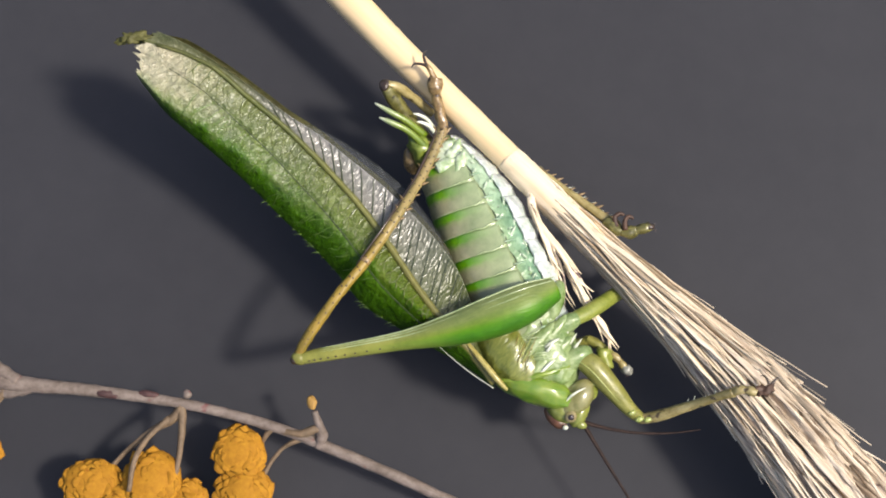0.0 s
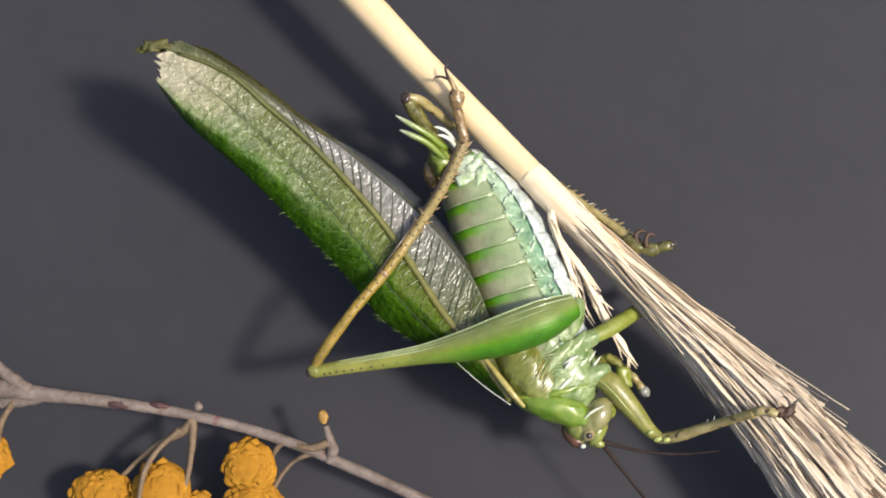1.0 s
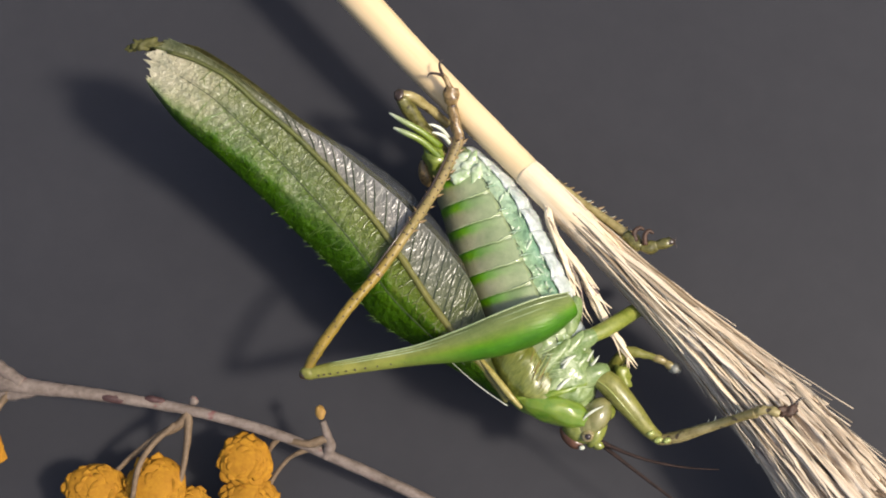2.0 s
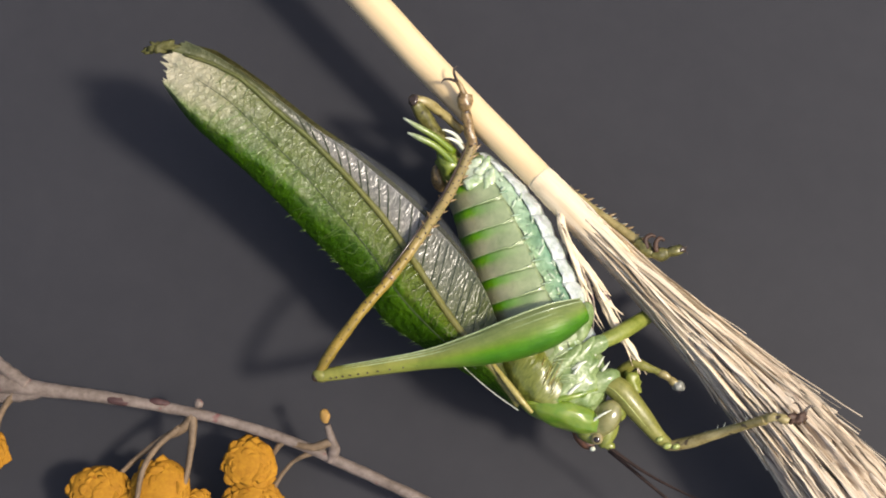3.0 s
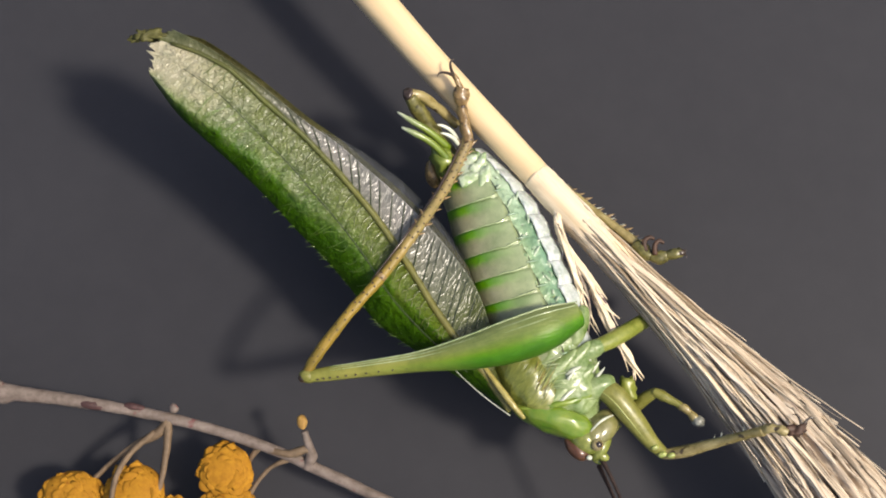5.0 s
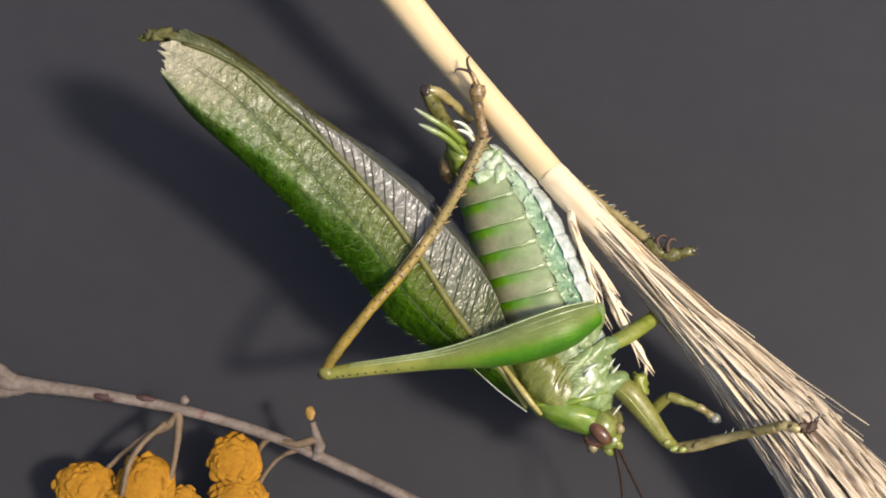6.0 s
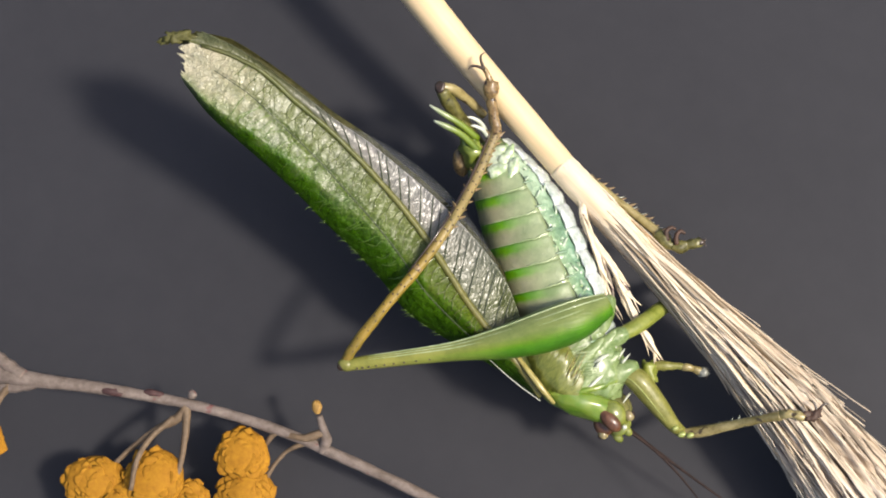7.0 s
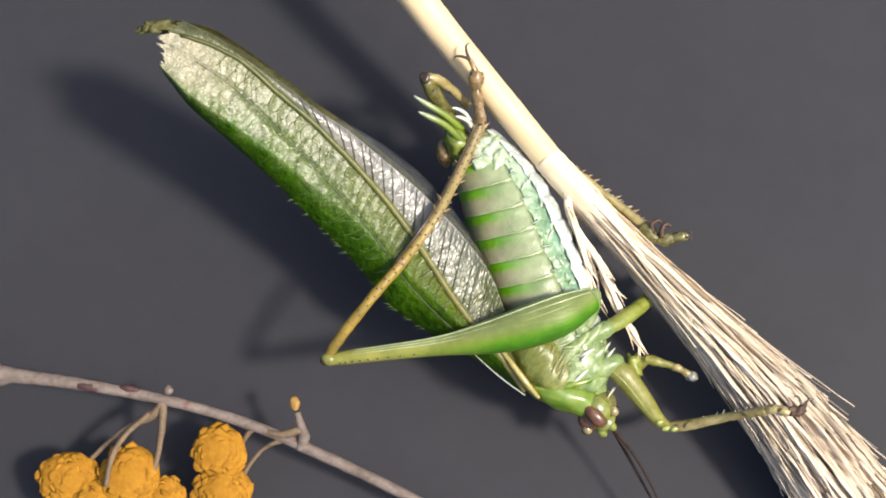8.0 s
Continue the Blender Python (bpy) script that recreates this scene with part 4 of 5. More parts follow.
def make_thorax(cricket):
    def sculpt(at, size, turn, furrow, depth):
        """A lump with slanting furrows and folds."""
        bm = lump(at, size, turn=turn, bumps=0.08, rings=64, segs=90, freq=0.7)
        c, way = Vector(at), Vector((math.cos(radians(furrow)), math.sin(radians(furrow)), 0))
        for v in bm.verts:
            p = v.co - c
            along, over = p.dot(way), p.dot(Vector((-way.y, way.x, 0)))
            q = Vector((along * 0.35, over * 1.15, p.z * 0.5))
            fold = 1 - 2.2 * abs(noise.noise(q)) + 0.5 * noise.noise(q * 2.7)
            v.co = c + p * (1 + depth * (fold - 0.5))
        return bm
    part("thorax", sculpt((8.36, -9.85, 9.64), (5.2, 3.3, 3.1), -62, 50, 0.06), THORAX, cricket, "pale green thorax with shiny folds")
    part("flank", sculpt((5.78, -10.76, 10.92), (4.3, 2.3, 2.2), -55, 62, 0.05), FLANK, cricket, "olive fibrous flank at the wing root")
    rng = random.Random(33)
    for i in range(40):
        a = Vector((3.85, -10.46, 12.18)).lerp(Vector((7.07, -12.85, 12.53)), rng.random()) + Vector((rng.uniform(-0.4, 0.4), rng.uniform(-0.3, 0.3), 0))
        go = Vector((0.42 + rng.uniform(-0.12, 0.12), 0.9, 0)).normalized() * rng.uniform(1.2, 3.4)
        mid = a + go * 0.5 + Vector((0, 0, rng.uniform(0.45, 0.75)))
        part("flank_fibre", tubes(([a, mid, a + go + Vector((0, 0, rng.uniform(0.2, 0.6)))], [0.02, 0.038, 0.015]), sides=4, count=8), RIM if i % 3 else TIBIA, cricket)
    for at, size, turn in (((8.61, -7.90, 12.26), (2.4, 0.62, 0.32), 48), ((9.59, -9.28, 12.26), (2.0, 0.55, 0.32), 55), ((10.18, -10.65, 12.05), (1.5, 0.5, 0.32), 50), ((8.28, -10.00, 12.56), (2.1, 0.55, 0.32), 50),
                           ((8.77, -11.76, 12.29), (1.6, 0.5, 0.32), 46), ((7.13, -9.02, 12.10), (2.2, 0.5, 0.32), 58)):
        part("side_plate", sculpt(at, size, turn, turn + 10, 0.10), THORAX, cricket, "shiny pale green side plate")
    for points in ([(8.75, -12.50, 12.38), (9.24, -12.02, 12.56), (9.74, -11.62, 12.51)], [(8.42, -12.83, 12.23), (8.89, -12.37, 12.60), (9.39, -11.78, 12.59)],
                   [(8.89, -10.56, 12.77), (9.53, -10.13, 12.94), (10.13, -9.82, 12.78)]):
        part("side_ridge", tubes((points, [0.08, 0.16, 0.06]), sides=6, count=9), PALE, cricket, "white shiny ridge")
    # thin pale glossy tubes added to draw highlight streaks on the smooth skin
    centre, m = Vector((8.36, -9.85, 9.64)), Matrix.Rotation(radians(-62), 3, "Z")
    for i in range(14):
        x, y, long = rng.uniform(-0.55, 0.75), rng.uniform(-0.5, 0.75), rng.uniform(0.10, 0.26)
        pts = []
        for k in (-1, 0, 1):
            a, b = x + 0.22 * k * long, y + k * long
            pts.append(centre + m @ Vector((5.2 * a, 3.3 * b, 3.15 * math.sqrt(max(0.05, 1 - a * a - b * b)))) + Vector((0, 0, 0.12)))
        part("skin_fold", tubes((pts, [0.03, rng.uniform(0.05, 0.09), 0.03]), sides=7, count=12, rough=0.4), PALE_GLOSS, cricket)
    # shoulder shield
    part("pronotum", sculpt((7.98, -13.92, 10.55), (3.95, 1.42, 1.95), -19, -12, 0.04), PRONOTUM, cricket, "smooth bright green shoulder shield")
    part("pronotum_rim", tubes(([(4.82, -13.45, 11.68), (6.07, -13.30, 12.08), (7.93, -13.03, 12.33), (9.79, -12.59, 12.18), (11.11, -12.04, 11.78)], [0.14, 0.26, 0.28, 0.22, 0.10]), sides=8, count=30, rough=0.9), PRONOTUM, cricket, "yellow-green rim of the shield")
    for at, size, turn in (((9.85, -6.35, 11.79), (1.9, 0.85, 1.0), 75), ((10.76, -8.41, 11.38), (1.8, 0.8, 0.9), 30), ((11.46, -11.36, 10.94), (1.9, 0.95, 1.0), 25)):
        part("coxa", sculpt(at, size, turn, turn, 0.04), THORAX, cricket, "pale green leg joint")
    part("shield_scar", lump((8.74, -12.30, 12.22), (0.95, 0.30, 0.26), turn=48, bumps=0.4, freq=2.0, rings=12, segs=16), PALE_GLOSS, cricket, "whitish glossy patch behind the shield")
    spike = needle_mesh("breast_spike", 1.4, 0.20, PALE, bend=0.05)
    for at, way in (((11.12, -10.11, 11.53), (0.6, 0.75, 0.2)), ((11.52, -10.51, 11.47), (0.65, 0.7, 0.2)), ((10.82, -9.23, 11.66), (0.5, 0.8, 0.2)), ((9.03, -10.92, 12.92), (0.5, 0.6, 0.1))):
        place("breast_spike", spike, cricket, at, way, size=0.8)


def row_of_spines(leg, path, size, start, stop, count, side, mesh, name="spine"):
    for i in range(count):
        s = start + (stop - start) * (i + 0.5 + 0.55 * noise.noise(Vector((i * 1.7, count * 0.37, 2.2)))) / count
        p, q = spline_at(path, s), spline_at(path, min(1, s + 0.03))
        way = (q - p).normalized()
        out = way.cross(Vector((0, 0, 1))).normalized() * side
        place(name, mesh, leg, p + out * size * 0.8 + Vector((0, 0, 0.1)), out * 0.8 + way * 0.75, size=0.8 + 0.3 * ((i * 7) % 3))


def dots(leg, path, start, stop, count, sideways, lift, size=0.09):
    """A row of tiny dark bristle pits."""
    for i in range(count):
        s = start + (stop - start) * i / (count - 1)
        p, q = spline_at(path, s), spline_at(path, min(1, s + 0.03))
        out = (q - p).normalized().cross(Vector((0, 0, 1))).normalized()
        ob = place("bristle_pit", PIT, leg, p + out * sideways + Vector((0, 0, lift)), (1, 0, 0), size=size)


def claw_pair(leg, at, way, size=1.0):
    way = Vector(way).normalized()
    side = way.cross(Vector((0, 0, 1))).normalized()
    at = Vector(at)
    for k in (-1, 1):
        part("claw", tubes(([at, at + way * 0.5 * size + side * k * 0.22 * size, at + way * 0.85 * size + side * k * 0.55 * size, at + way * 0.8 * size + side * k * 0.9 * size], [0.13 * size, 0.11 * size, 0.08 * size, 0.02]), sides=6, count=12), DARK, leg, "dark hooked claw")


def make_legs(cricket):
    thorn = needle_mesh("spine", 1.1, 0.12, DARK, bend=0.1)
    bristle = needle_mesh("spine_tan", 0.52, 0.11, TARSUS, bend=0.1)
    hair = needle_mesh("spine_pale", 0.40, 0.04, PALE, bend=0.05)
    # near hind leg
    path = [(9.73, -5.56, 13.51), (7.13, -6.90, 14.09), (4.20, -8.09, 14.17), (0.79, -9.13, 13.83), (-3.13, -9.97, 13.26), (-7.57, -10.70, 12.63), (-10.55, -11.17, 12.28), (-12.44, -11.49, 12.06)]
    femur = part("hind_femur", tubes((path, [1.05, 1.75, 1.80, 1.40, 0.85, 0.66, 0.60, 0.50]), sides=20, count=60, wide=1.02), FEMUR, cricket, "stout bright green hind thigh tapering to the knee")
    ridge = [Vector(p) for p in path]
    for lift, off in ((1.46, 0.42), (1.22, 0.78), (0.80, 1.14)):
        pts = [p + Vector((-0.15, 1, 0)) * r * off * 0.8 + Vector((0, 0, r * lift * 0.62)) for p, r in zip(ridge, [1.05, 1.75, 1.8, 1.4, 0.85, 0.66, 0.6, 0.5])]
        part("femur_ridge", tubes((pts[:-1], [0.04, 0.07, 0.08, 0.08, 0.07, 0.05, 0.03]), sides=6, count=40), PALE_GLOSS, femur, "pale ridge along the thigh")
    dots(femur, path, 0.50, 0.93, 13, -0.42, 0.60)
    knee = part("hind_knee", lump((-12.40, -11.44, 12.04), (0.80, 0.58, 0.62), turn=-5, bumps=0.1), LEG, cricket, "shiny knee with a dark tip")
    part("knee_tip", lump((-12.88, -11.59, 12.01), (0.38, 0.42, 0.48), turn=20), DARK, knee)
    path = [(-12.54, -11.15, 12.10), (-11.65, -9.59, 12.60), (-9.10, -6.10, 13.37), (-6.56, -2.95, 13.31), (-3.94, 0.96, 13.18), (-1.83, 4.99, 10.86), (-0.41, 8.42, 9.93), (0.00, 9.70, 9.89)]
    tibia = part("hind_tibia", tubes((path, [0.42, 0.47, 0.45, 0.43, 0.42, 0.42, 0.46, 0.52]), sides=12, count=60, rough=0.16), HIND_TIBIA, cricket, "long ochre spiny hind shin")
    part("tibia_ring", tubes(([(-6.79, -3.26, 13.35), (-6.65, -3.05, 13.33), (-6.50, -2.85, 13.35)], [0.43, 0.455, 0.43]), sides=12, count=6), TARSUS, tibia, "dark ring mark")
    part("shin_groove", tubes(([spline_at(path, s) + Vector((-0.42, 0.18, 0.18)) for s in (0.40, 0.55, 0.7, 0.85, 0.95)], [0.06, 0.12, 0.13, 0.12, 0.06]), sides=6, count=30), DARK, tibia, "dark groove along the shin")
    row_of_spines(tibia, path, 0.42, 0.52, 0.97, 15, 1, bristle)
    row_of_spines(tibia, path, 0.42, 0.54, 0.97, 13, -1, bristle)
    dots(tibia, path, 0.10, 0.55, 15, 0.14, 0.42)
    dots(tibia, path, 0.12, 0.55, 12, -0.17, 0.40)
    dots(tibia, path, 0.57, 0.95, 15, 0.22, 0.38)
    dots(tibia, path, 0.58, 0.94, 12, -0.12, 0.43)
    for points, radii in (([(0.10, 9.57, 9.97), (-0.21, 10.61, 10.47), (-0.41, 11.37, 10.80)], [0.50, 0.50, 0.42]), ([(-0.31, 11.27, 10.79), (-0.51, 11.92, 11.11), (-0.57, 12.52, 11.22)], [0.38, 0.48, 0.40]),
                          ([(-0.57, 12.42, 11.21), (-0.72, 13.07, 11.53), (-0.61, 13.84, 11.78)], [0.42, 0.76, 0.56]), ([(-0.72, 13.74, 11.75), (-1.12, 14.41, 11.98), (-1.42, 14.91, 12.07)], [0.26, 0.22, 0.2])):
        foot = part("hind_tarsus", tubes((points, radii), sides=12, count=16, rough=0.45), TARSUS, cricket, "reddish brown lobed foot")
    claw_pair(cricket, (-1.37, 14.81, 12.06), (-0.75, 0.65, 0.1), 1.2)
    # far hind leg
    part("far_hind_femur", tubes(([(-1.26, 8.42, 7.13), (-3.20, 10.64, 9.48), (-4.29, 11.82, 11.08), (-5.07, 12.78, 12.23)], [0.85, 0.70, 0.64, 0.55]), sides=14, count=30, rough=0.25), DULL_OLIVE, cricket, "olive far hind thigh")
    part("far_hind_knee", lump((-5.22, 12.95, 12.36), (0.55, 0.46, 0.5), turn=60, bumps=0.4, freq=2.0), DARK, cricket, "dark far knee")
    part("far_hind_tibia", tubes(([(-5.07, 13.08, 12.28), (-4.02, 12.93, 11.65), (-2.53, 12.33, 9.94), (-1.04, 11.29, 8.57)], [0.36, 0.46, 0.42, 0.38]), sides=10, count=24, rough=0.2), SHIN, cricket, "tan far hind shin")
    # middle legs round the stem
    part("mid_femur", tubes(([(11.03, -8.24, 11.71), (13.09, -7.13, 10.66), (15.71, -5.33, 8.71), (19.16, -3.01, 5.62)], [0.60, 0.70, 0.66, 0.60]), sides=14, count=24), MID_LEG, cricket, "olive middle thigh reaching behind the stem")
    path = [(8.58, 6.08, 8.62), (10.62, 4.37, 8.76), (13.15, 2.55, 8.99), (15.22, 0.90, 9.45)]
    shin = part("mid_tibia", tubes((path, [0.4, 0.42, 0.42, 0.46]), sides=10, count=24, rough=0.2), SHIN, cricket, "dark spiny middle shin behind the stem")
    row_of_spines(shin, path, 0.4, 0.05, 0.98, 11, -1, bristle)
    row_of_spines(shin, path, 0.4, 0.10, 0.98, 8, -1, hair)
    for points, radii in (([(14.69, 1.18, 9.70), (15.46, 0.41, 9.98), (16.05, 0.07, 10.14)], [0.5, 0.7, 0.5]), ([(15.95, 0.12, 10.14), (16.64, -0.04, 10.22), (17.33, 0.09, 10.34)], [0.42, 0.52, 0.45]), ([(17.24, 0.09, 10.34), (17.95, 0.24, 10.36), (18.56, 0.44, 10.39)], [0.4, 0.5, 0.4])):
        part("mid_tarsus", tubes((points, radii), sides=10, count=12, rough=0.45), DULL_OLIVE, cricket, "olive lobed middle foot")
    for points in ([(15.53, 0.45, 10.30), (15.36, 1.24, 10.52), (15.82, 1.60, 10.57), (16.22, 1.45, 10.55)], [(16.30, 0.11, 10.55), (16.23, 0.89, 10.77), (16.59, 1.29, 10.83), (17.00, 1.09, 10.80)]):
        part("foot_hook", tubes((points, [0.26, 0.21, 0.19, 0.12]), sides=7, count=12), BROWN, cricket, "dark curved foot hook")
    part("foot_pad", lump((18.44, 0.42, 10.49), (0.44, 0.34, 0.36), bumps=0.3, rings=8, segs=10), DARK, cricket)
    claw_pair(cricket, (18.56, 0.34, 10.38), (1.0, 0.1, 0.1), 0.5)
    # near foreleg
    path = [(12.06, -11.35, 10.84), (13.24, -12.16, 10.92), (15.00, -14.11, 10.42), (16.41, -15.67, 9.68), (17.48, -16.50, 9.05)]
    part("fore_femur", tubes((path, [0.85, 1.02, 0.88, 0.66, 0.50]), sides=14, count=30), LEG, cricket, "olive-green front thigh")
    for off in (-0.55, 0.1):
        part("femur_ridge", tubes(([Vector(p) + Vector((0.6, 0.55, 0)) * off * q + Vector((0, 0, 0.88 * q)) for p, q in zip(path, (0.85, 1.02, 0.88, 0.66, 0.5))], [0.04, 0.06, 0.06, 0.05, 0.03]), sides=5, count=20), RIM, cricket, "pale ridge along the front thigh")
    part("fore_knee", lump((17.63, -16.54, 9.05), (0.62, 0.5, 0.5), turn=10, bumps=0.1), LEG, cricket, "shiny front knee")
    for at, size in (((16.63, -16.09, 10.23), 0.20), ((17.28, -16.62, 9.79), 0.26), ((18.07, -16.67, 9.84), 0.24), ((18.77, -16.42, 9.87), 0.16)):
        part("knee_spot", lump(at, (size * 1.5, size, size), turn=20, bumps=0.4, rings=8, segs=10), RIM, cricket, "glossy pale knob on the knee")
    path = [(17.48, -16.59, 9.04), (19.02, -16.33, 9.83), (21.50, -15.55, 11.61), (23.59, -14.87, 13.67), (24.76, -14.53, 14.69)]
    shin = part("fore_tibia", tubes((path, [0.46, 0.52, 0.42, 0.38, 0.44]), sides=12, count=36, rough=0.12), SHIN, cricket, "slender tan front shin")
    row_of_spines(shin, path, 0.4, 0.35, 0.75, 5, -1, hair)
    for points, radii in (([(24.60, -14.57, 14.53), (25.09, -14.35, 15.02), (25.61, -14.37, 15.28)], [0.36, 0.44, 0.34]), ([(25.52, -14.37, 15.25), (26.06, -14.47, 15.41), (26.52, -14.66, 15.49)], [0.32, 0.4, 0.32])):
        part("fore_tarsus", tubes((points, radii), sides=10, count=12, rough=0.2), SHIN, cricket, "tan lobed front foot")
    part("fore_foot", lump((27.11, -14.47, 15.41), (0.95, 0.50, 0.42), turn=15, bumps=1.0, freq=2.6, rings=16, segs=20), BROWN, cricket, "dark brown foot end")
    claw_pair(cricket, (27.63, -14.18, 15.46), (0.15, 1.00, 0.10), 1.05)
    part("far_fore_coxa", lump((14.23, -11.53, 9.19), (1.45, 0.78, 0.9), turn=78, bumps=0.6, freq=1.6, rings=18, segs=22), MID_LEG, cricket, "olive root of the far front leg")
    # far foreleg, lifted and moving: one stiff limb about its root
    hub = (14.07, -11.51, 8.79)
    limb = part("far_fore_leg", tubes(([(13.67, -14.76, 7.29), (14.34, -14.18, 7.78), (15.09, -13.51, 8.49), (15.92, -13.04, 9.17)], [0.3, 0.55, 0.55, 0.42]), sides=12, count=20), LEG, cricket, "lifted far front leg", at=hub)
    part("shin", tubes(([(15.72, -12.94, 9.18), (16.50, -13.35, 9.32), (17.28, -13.76, 9.46), (17.97, -14.17, 9.50)], [0.40, 0.44, 0.32, 0.28]), sides=10, count=20, rough=0.35), LEG, limb, "olive shin")
    for points, radii in (([(17.87, -14.17, 9.50), (18.31, -14.42, 9.57), (18.76, -14.77, 9.51)], [0.28, 0.36, 0.28]), ([(18.71, -14.72, 9.52), (19.06, -15.06, 9.47), (19.46, -15.46, 9.41)], [0.28, 0.38, 0.24])):
        part("foot", tubes((points, radii), sides=10, count=10, rough=0.3), SHIN, limb, "pale tan foot")
    part("foot_pad", lump((19.41, -15.41, 9.42), (0.62, 0.52, 0.42), turn=-50, bumps=0.6, freq=2.0), PAD, limb, "whitish foot pad")
    claw_pair(limb, (19.46, -15.46, 9.41), (0.6, -0.8, 0), 0.5)
    return limb


NECK = (11.82, -14.58, 9.75)


def make_head(cricket):
    """Built in its first pose: seen from the side, crown to the back, mouth to the belly."""
    head = part("head", lump((11.70, -14.55, 9.70), (1.95, 1.35, 1.65), turn=58, bumps=0.07, rings=18, segs=24), CREAM, cricket, "smooth pale green and cream head", at=NECK)
    part("crown", lump((11.05, -15.50, 8.55), (1.0, 0.72, 0.85), turn=-35, bumps=0.05, rings=14, segs=20), CROWN, head, "red-brown crown")
    part("crown", tubes(([(9.35, -15.15, 9.3), (9.85, -15.75, 9.4), (10.50, -16.35, 9.5), (11.10, -16.60, 9.6)], [0.30, 0.62, 0.66, 0.34]), sides=14, count=24, rough=0.1), CROWN, head, "red-brown crown edge")
    part("head_back", lump((10.60, -15.35, 9.75), (1.45, 1.0, 1.25), turn=-38, bumps=0.06, rings=16, segs=22), FACE, head, "olive back of the head")
    part("brow_bead", lump((10.98, -16.88, 10.10), (0.25, 0.21, 0.2), rings=10, segs=12), PALE, head, "small shiny white bead on the brow")
    for k in (-1, 1):
        eye = part("eye", lump(Vector((11.39, -15.96, 9.47)) + Vector((0, 0, 1.42 * k)), (0.55, 0.52, 0.46), turn=30, rings=14, segs=18), EYE, head, "bulging glossy eye with a dark spot")
        part("pupil", lump(Vector((11.34, -16.01, 9.46)) + Vector((0.05, 0.0, 1.64 * k)), (0.34, 0.32, 0.34), rings=8, segs=12), PUPIL, eye)
        part("cheek", lump(Vector((12.25, -14.20, 9.76)) + Vector((0, 0, 0.80 * k)), (1.75, 1.10, 0.90), turn=58, bumps=0.06), CREAM, head, "cream cheek")
        part("antenna_base", lump(Vector((12.30, -16.55, 9.37)) + Vector((0, 0, 0.5 * k)), (0.62, 0.40, 0.40), turn=-25), FACE, head, "green feeler socket")
        part("palp", tubes(([Vector((13.12, -13.19, 9.95)) + Vector((0, 0, 0.6 * k)), Vector((13.92, -12.99, 9.98)) + Vector((0, 0, 0.8 * k)), Vector((14.42, -13.59, 9.89)) + Vector((0, 0, 0.9 * k))], [0.24, 0.26, 0.2]), sides=8, count=12), FACE, head, "short green mouth feeler")
    # pale tube that stands in for the highlight on the smooth cheek
    part("cheek_ridge", tubes(([(10.75, -14.94, 11.11), (11.24, -14.33, 11.75), (11.83, -13.90, 11.92), (12.65, -13.49, 11.63)], [0.04, 0.10, 0.10, 0.04]), sides=8, count=16), PALE, head, "highlight streak along the cheek, drawn as a pale tube")
    part("face", lump((12.28, -15.60, 9.54), (1.4, 0.75, 1.2), turn=62, bumps=0.08), FACE, head, "yellow-green face")
    part("jaw", lump((13.12, -13.78, 9.86), (0.9, 0.8, 1.1), turn=50, bumps=0.1), FACE, head, "olive mouthparts")
    return head


FEELER_ROOT = [(12.30, -16.85, 9.84), (12.40, -16.92, 8.90)]


def make_feeler(cricket, root, length, bow):
    """A long thin feeler that runs along +x from its root and bows to one side."""
    root = Vector(root)
    pts = [root + Vector((length * s, bow * length * s * s, 0)) for s in (0, 0.12, 0.3, 0.5, 0.75, 1.0)]
    return part("antenna", tubes((pts, [0.22, 0.17, 0.14, 0.12, 0.09, 0.04]), sides=6, count=40), FEELER, cricket, "long thin dark bowed feeler", at=root)


def make_cricket():
    global PIT
    PIT = bpy.data.meshes.new("bristle_pit")
    bm = lump((0, 0, 0), (0.001, 0.001, 0.0006), rings=5, segs=7)
    bm.to_mesh(PIT)
    bm.free()
    PIT.materials.append(DARK)
    cricket = thing("bush_cricket", (8.36, -9.56, 9.69), "green bush-cricket clinging head down to the dry stem", "bush-cricket")
    make_wings(cricket)
    make_abdomen(cricket)
    make_thorax(cricket)
    moving["limb"] = make_legs(cricket)
    moving["head"] = make_head(cricket)
    moving["feelers"] = [make_feeler(cricket, FEELER_ROOT[0], 10.0, 0.27), make_feeler(cricket, FEELER_ROOT[1], 13.0, 0.03)]
    return cricket


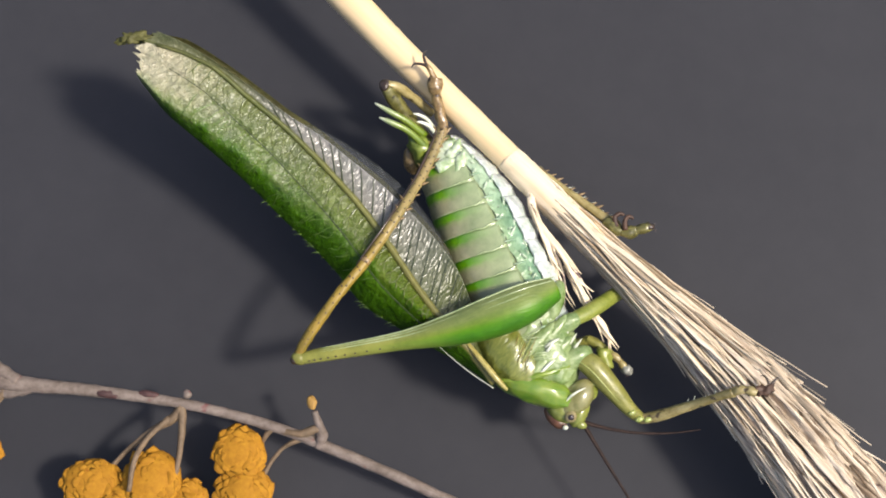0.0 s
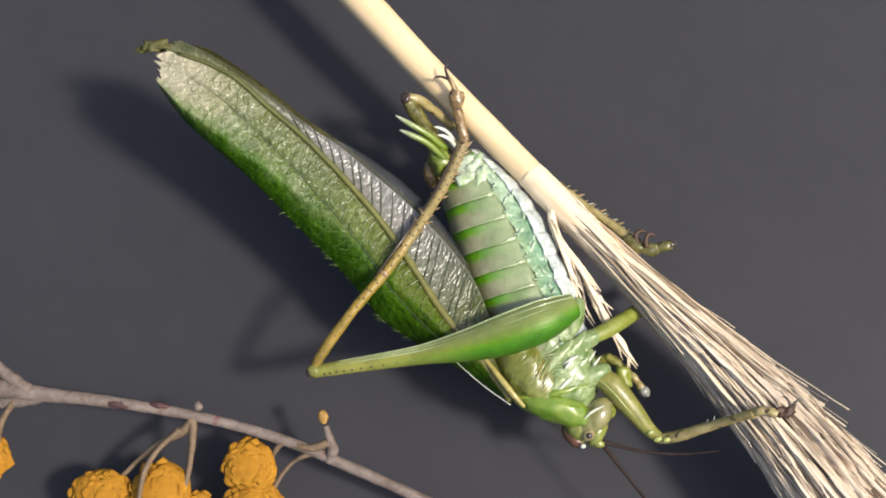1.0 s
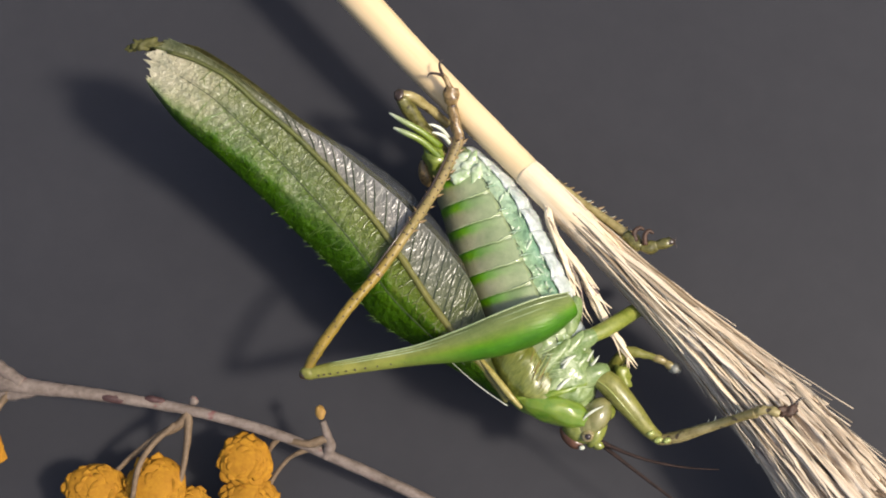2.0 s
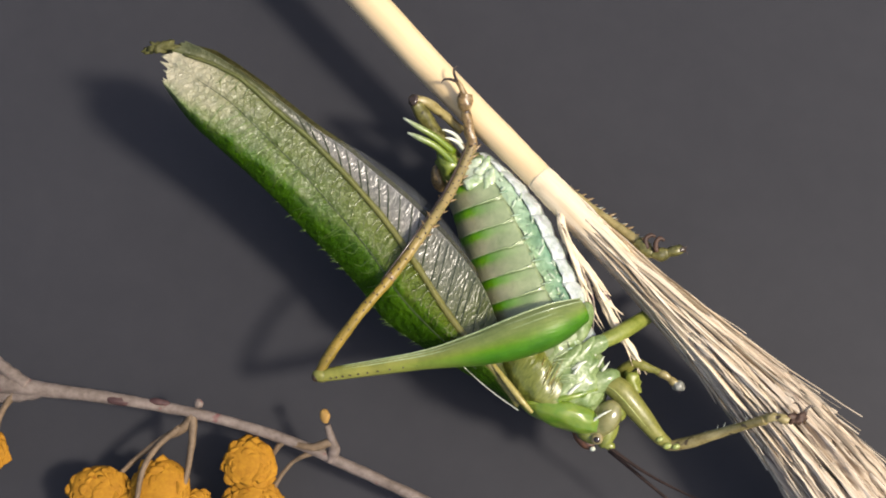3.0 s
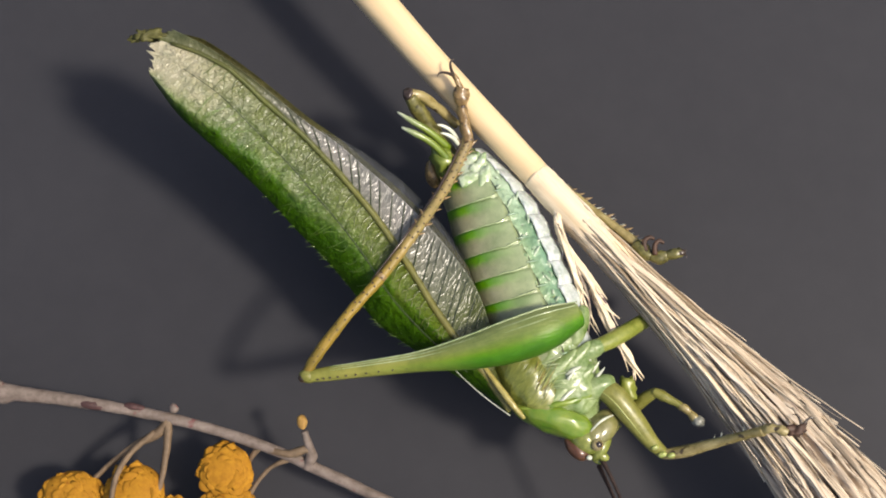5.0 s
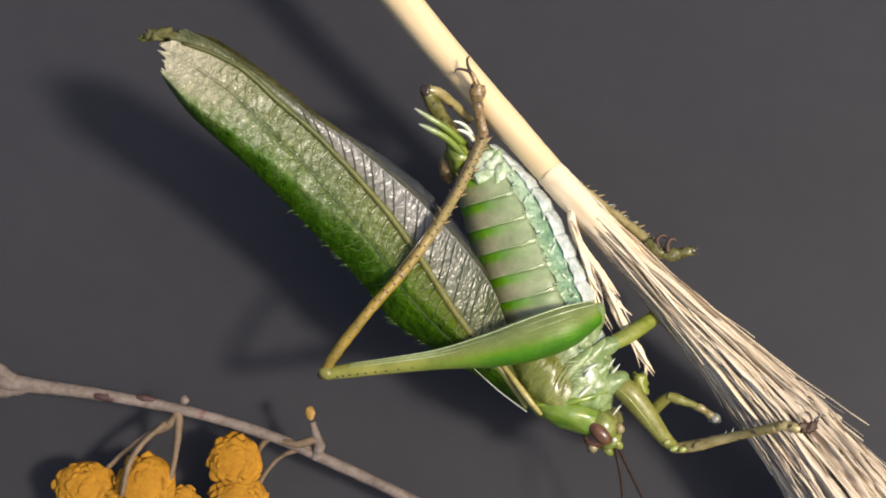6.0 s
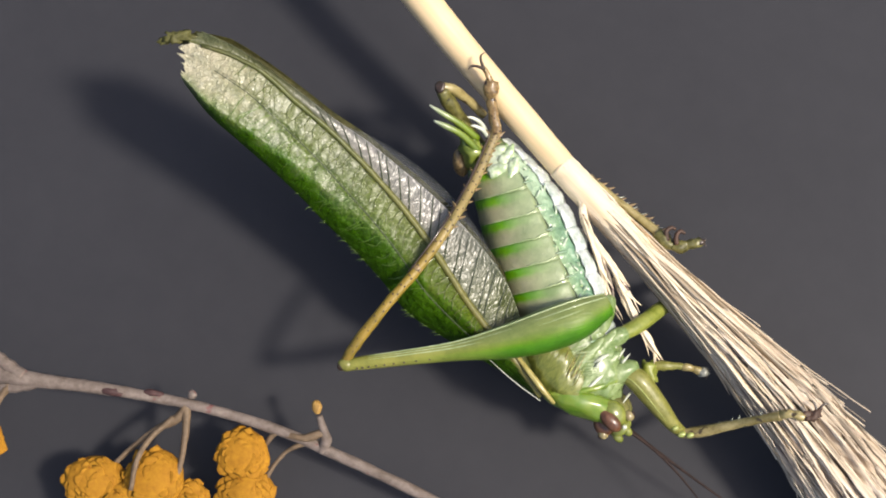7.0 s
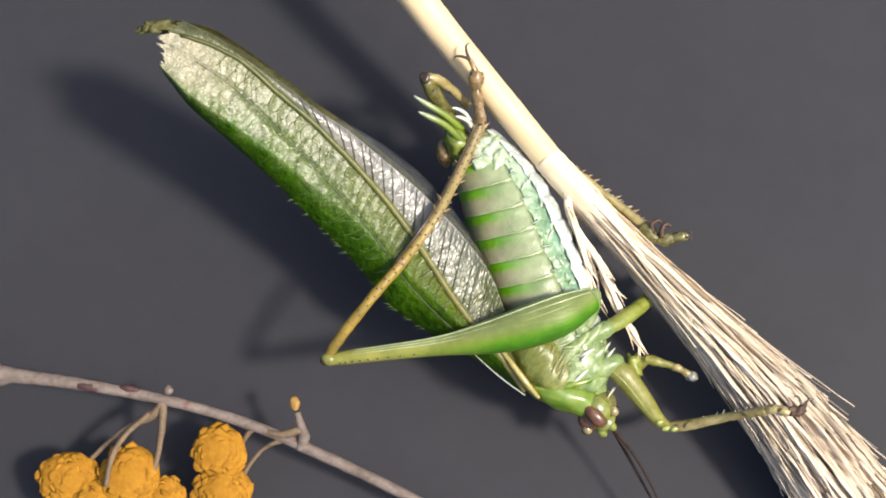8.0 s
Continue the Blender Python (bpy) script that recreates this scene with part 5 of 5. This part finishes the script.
# ---- motion ----
SWAY = [
    (0, pose(0.00009, -0.00011, 0.00038, -0.329, -0.640, -0.044)),
    (0.5, pose(0.00083, 0.00069, 0.00033, 0.506, -1.317, -0.053)),
    (1, pose(0.00060, -0.00022, 0.00120, -1.236, -1.296, -0.091)),
    (1.5, pose(-0.00039, -0.00105, 0.00149, -2.019, -1.196, 0.688)),
    (2, pose(0.00035, -0.00078, 0.00153, -1.691, -2.187, 0.636)),
    (3.3, pose(0.00091, -0.00062, 0.00071, -1.936, -1.729, 0.188)),
    (3.5, pose(0.00092, -0.00027, 0.00132, -1.821, -2.079, -0.072)),
    (4, pose(0.00090, -0.00084, 0.00138, -2.857, -2.314, 0.080)),
    (4.5, pose(0.00152, -0.00086, 0.00086, -3.026, -1.955, 0.015)),
    (4.7, pose(0.00177, -0.00028, 0.00116, -1.989, -2.341, -0.177)),
    (5.8, pose(0.00211, -0.00082, 0.00557, 0.457, 2.120, -0.091)),
    (6, pose(0.00217, -0.00026, 0.00408, 1.624, 2.327, -0.038)),
    (6.5, pose(0.00281, 0.00035, 0.00287, 3.689, 1.790, -0.013)),
    (7, pose(0.00293, 0.00073, 0.00181, 4.254, 2.700, 0.183)),
    (7.5, pose(0.00352, 0.00151, 0.00140, 6.207, 3.224, 0.517)),
    (8, pose(0.00297, 0.00123, 0.00170, 5.865, 4.468, 0.573)),
]


# time, shift, turn in degrees of the lifted far foreleg
LIMB_ROWS = [(0, (-2.58, 3.74, -0.8), -6), (1, (-2.41, 3.86, -0.8), -10), (1.5, (-2.37, 3.98, -0.8), -9), (2, (-1.32, 3.64, 0), 13), (3.5, (-1.58, 3.03, 0), 4), (4, (-0.29, 1.81, 0), 10), (4.5, (0.61, 1.93, 0), -1), (6, (0.86, 0.51, 0), 10), (6.5, (-0.29, 1.06, 0), 15), (7, (-1.42, 1.36, 0), 28), (7.5, (-0.51, 1.46, 0), 8), (8, (-0.67, 1.89, 0), 15)]
# time, shift of the root, heading in degrees, roll about its own length
FEELER_ROWS = [
    [(0.0, 0, 0, -19, 0), (1.0, 0, 0, -19, 0), (2.0, 0, 0.1, -28, 0), (2.8, 0, 0, -36, 40), (3.5, 0, 0, -44, 80), (4.5, 0, -0.8, -55, 120), (5.2, 0.0, -0.2, -62, 150),
     (5.8, -0.2, 0.5, -72, 180), (6.2, -0.2, 0.5, -70, 180), (6.6, -0.2, 0.6, -50, 170), (7.0, -0.1, 0.6, -30, 160), (7.3, -0.1, 0.65, -56, 170), (7.5, -0.1, 0.65, -68, 180), (8.0, -0.1, 0.4, -43, 180)],
    [(0.0, 0, 0, -60, 0), (0.5, 0, 0, -52, 0), (1.0, 0, 0, -52, 0), (2.0, 0, 0, -38, 0), (3.5, 0, -0.2, -42, 0), (4.0, -0.2, -0.3, -46, 0), (4.7, -0.4, -1.0, -60, 0),
     (5.8, 0.1, 0.5, -66, 0), (6.5, 0.1, 0.7, -46, 0), (7.0, 0.1, 0.7, -36, 0), (7.5, 0.1, 0.7, -49, 0), (8.0, 0.1, 0.5, -60, 0)],
]


# time and turn in degrees of the stalk that bends at its node
STALK_ROWS = [(0, 0.2), (1, 0.0), (2, -0.5), (3.3, 0.2), (4, 0.4), (4.7, 0.0), (5.8, -1.7), (6.5, -1.9), (7, -2.5), (7.5, -3.2), (8, -3.1)]


def motions():
    """The stem sways with the insect on it; the insect turns its head, feels about and lifts a foreleg."""
    for ob in (stem, cricket):
        base = Matrix.Translation(origins[ob.name] * MM)
        walk(ob, [(t, m @ base) for t, m in SWAY])
    walk(moving["stalk"], [(t, pose(0, 0, 0, 0, 0, a)) for t, a in STALK_ROWS])
    base = origins[cricket.name]

    def turned(ob, t, shift, about, degrees):
        """A row for a part: its rest place, shifted, and turned about an axis of the insect."""
        m = Matrix.Translation((origins[ob.name] - base + Vector(shift)) * MM)
        return t, m @ Matrix.Rotation(radians(degrees), 4, Vector(about))

    head = moving["head"]
    axis = (0.62, -0.78, 0.0)
    walk(head, [turned(head, t, s, axis, a) for t, s, a in (
        (0.0, (-0.2, -0.5, 0), 0), (2.0, (-0.2, -0.5, 0), -2), (3.5, (0.0, 0.0, 0), 14), (4.5, (0.0, -0.7, 0), 0), (5.2, (-0.2, -0.4, 0), -38), (5.8, (-0.5, -0.3, 0), -72), (8.0, (-0.6, -0.4, 0), -74))])
    limb = moving["limb"]
    wing = moving["wing"]
    walk(wing, [turned(wing, t, (0, 0, 0), (0, 0, 1), a) for t, a in ((0.0, 0.0), (4.7, 0.0), (5.8, 0.9), (6.5, 1.2), (8.0, 1.4))])
    walk(limb, [turned(limb, t, s, (0, 0, 1), a) for t, s, a in LIMB_ROWS])
    for ob, rows in zip(moving["feelers"], FEELER_ROWS):
        made = []
        for t, dx, dy, heading, roll in rows:
            m = Matrix.Translation((origins[ob.name] - base + Vector((dx, dy, 0))) * MM)
            made.append((t, m @ Matrix.Rotation(radians(heading), 4, "Z") @ Matrix.Rotation(radians(roll), 4, "X")))
        walk(ob, made)


ground = make_ground()
stem = make_stem()
twig = make_twig()
cricket = make_cricket()
motions()
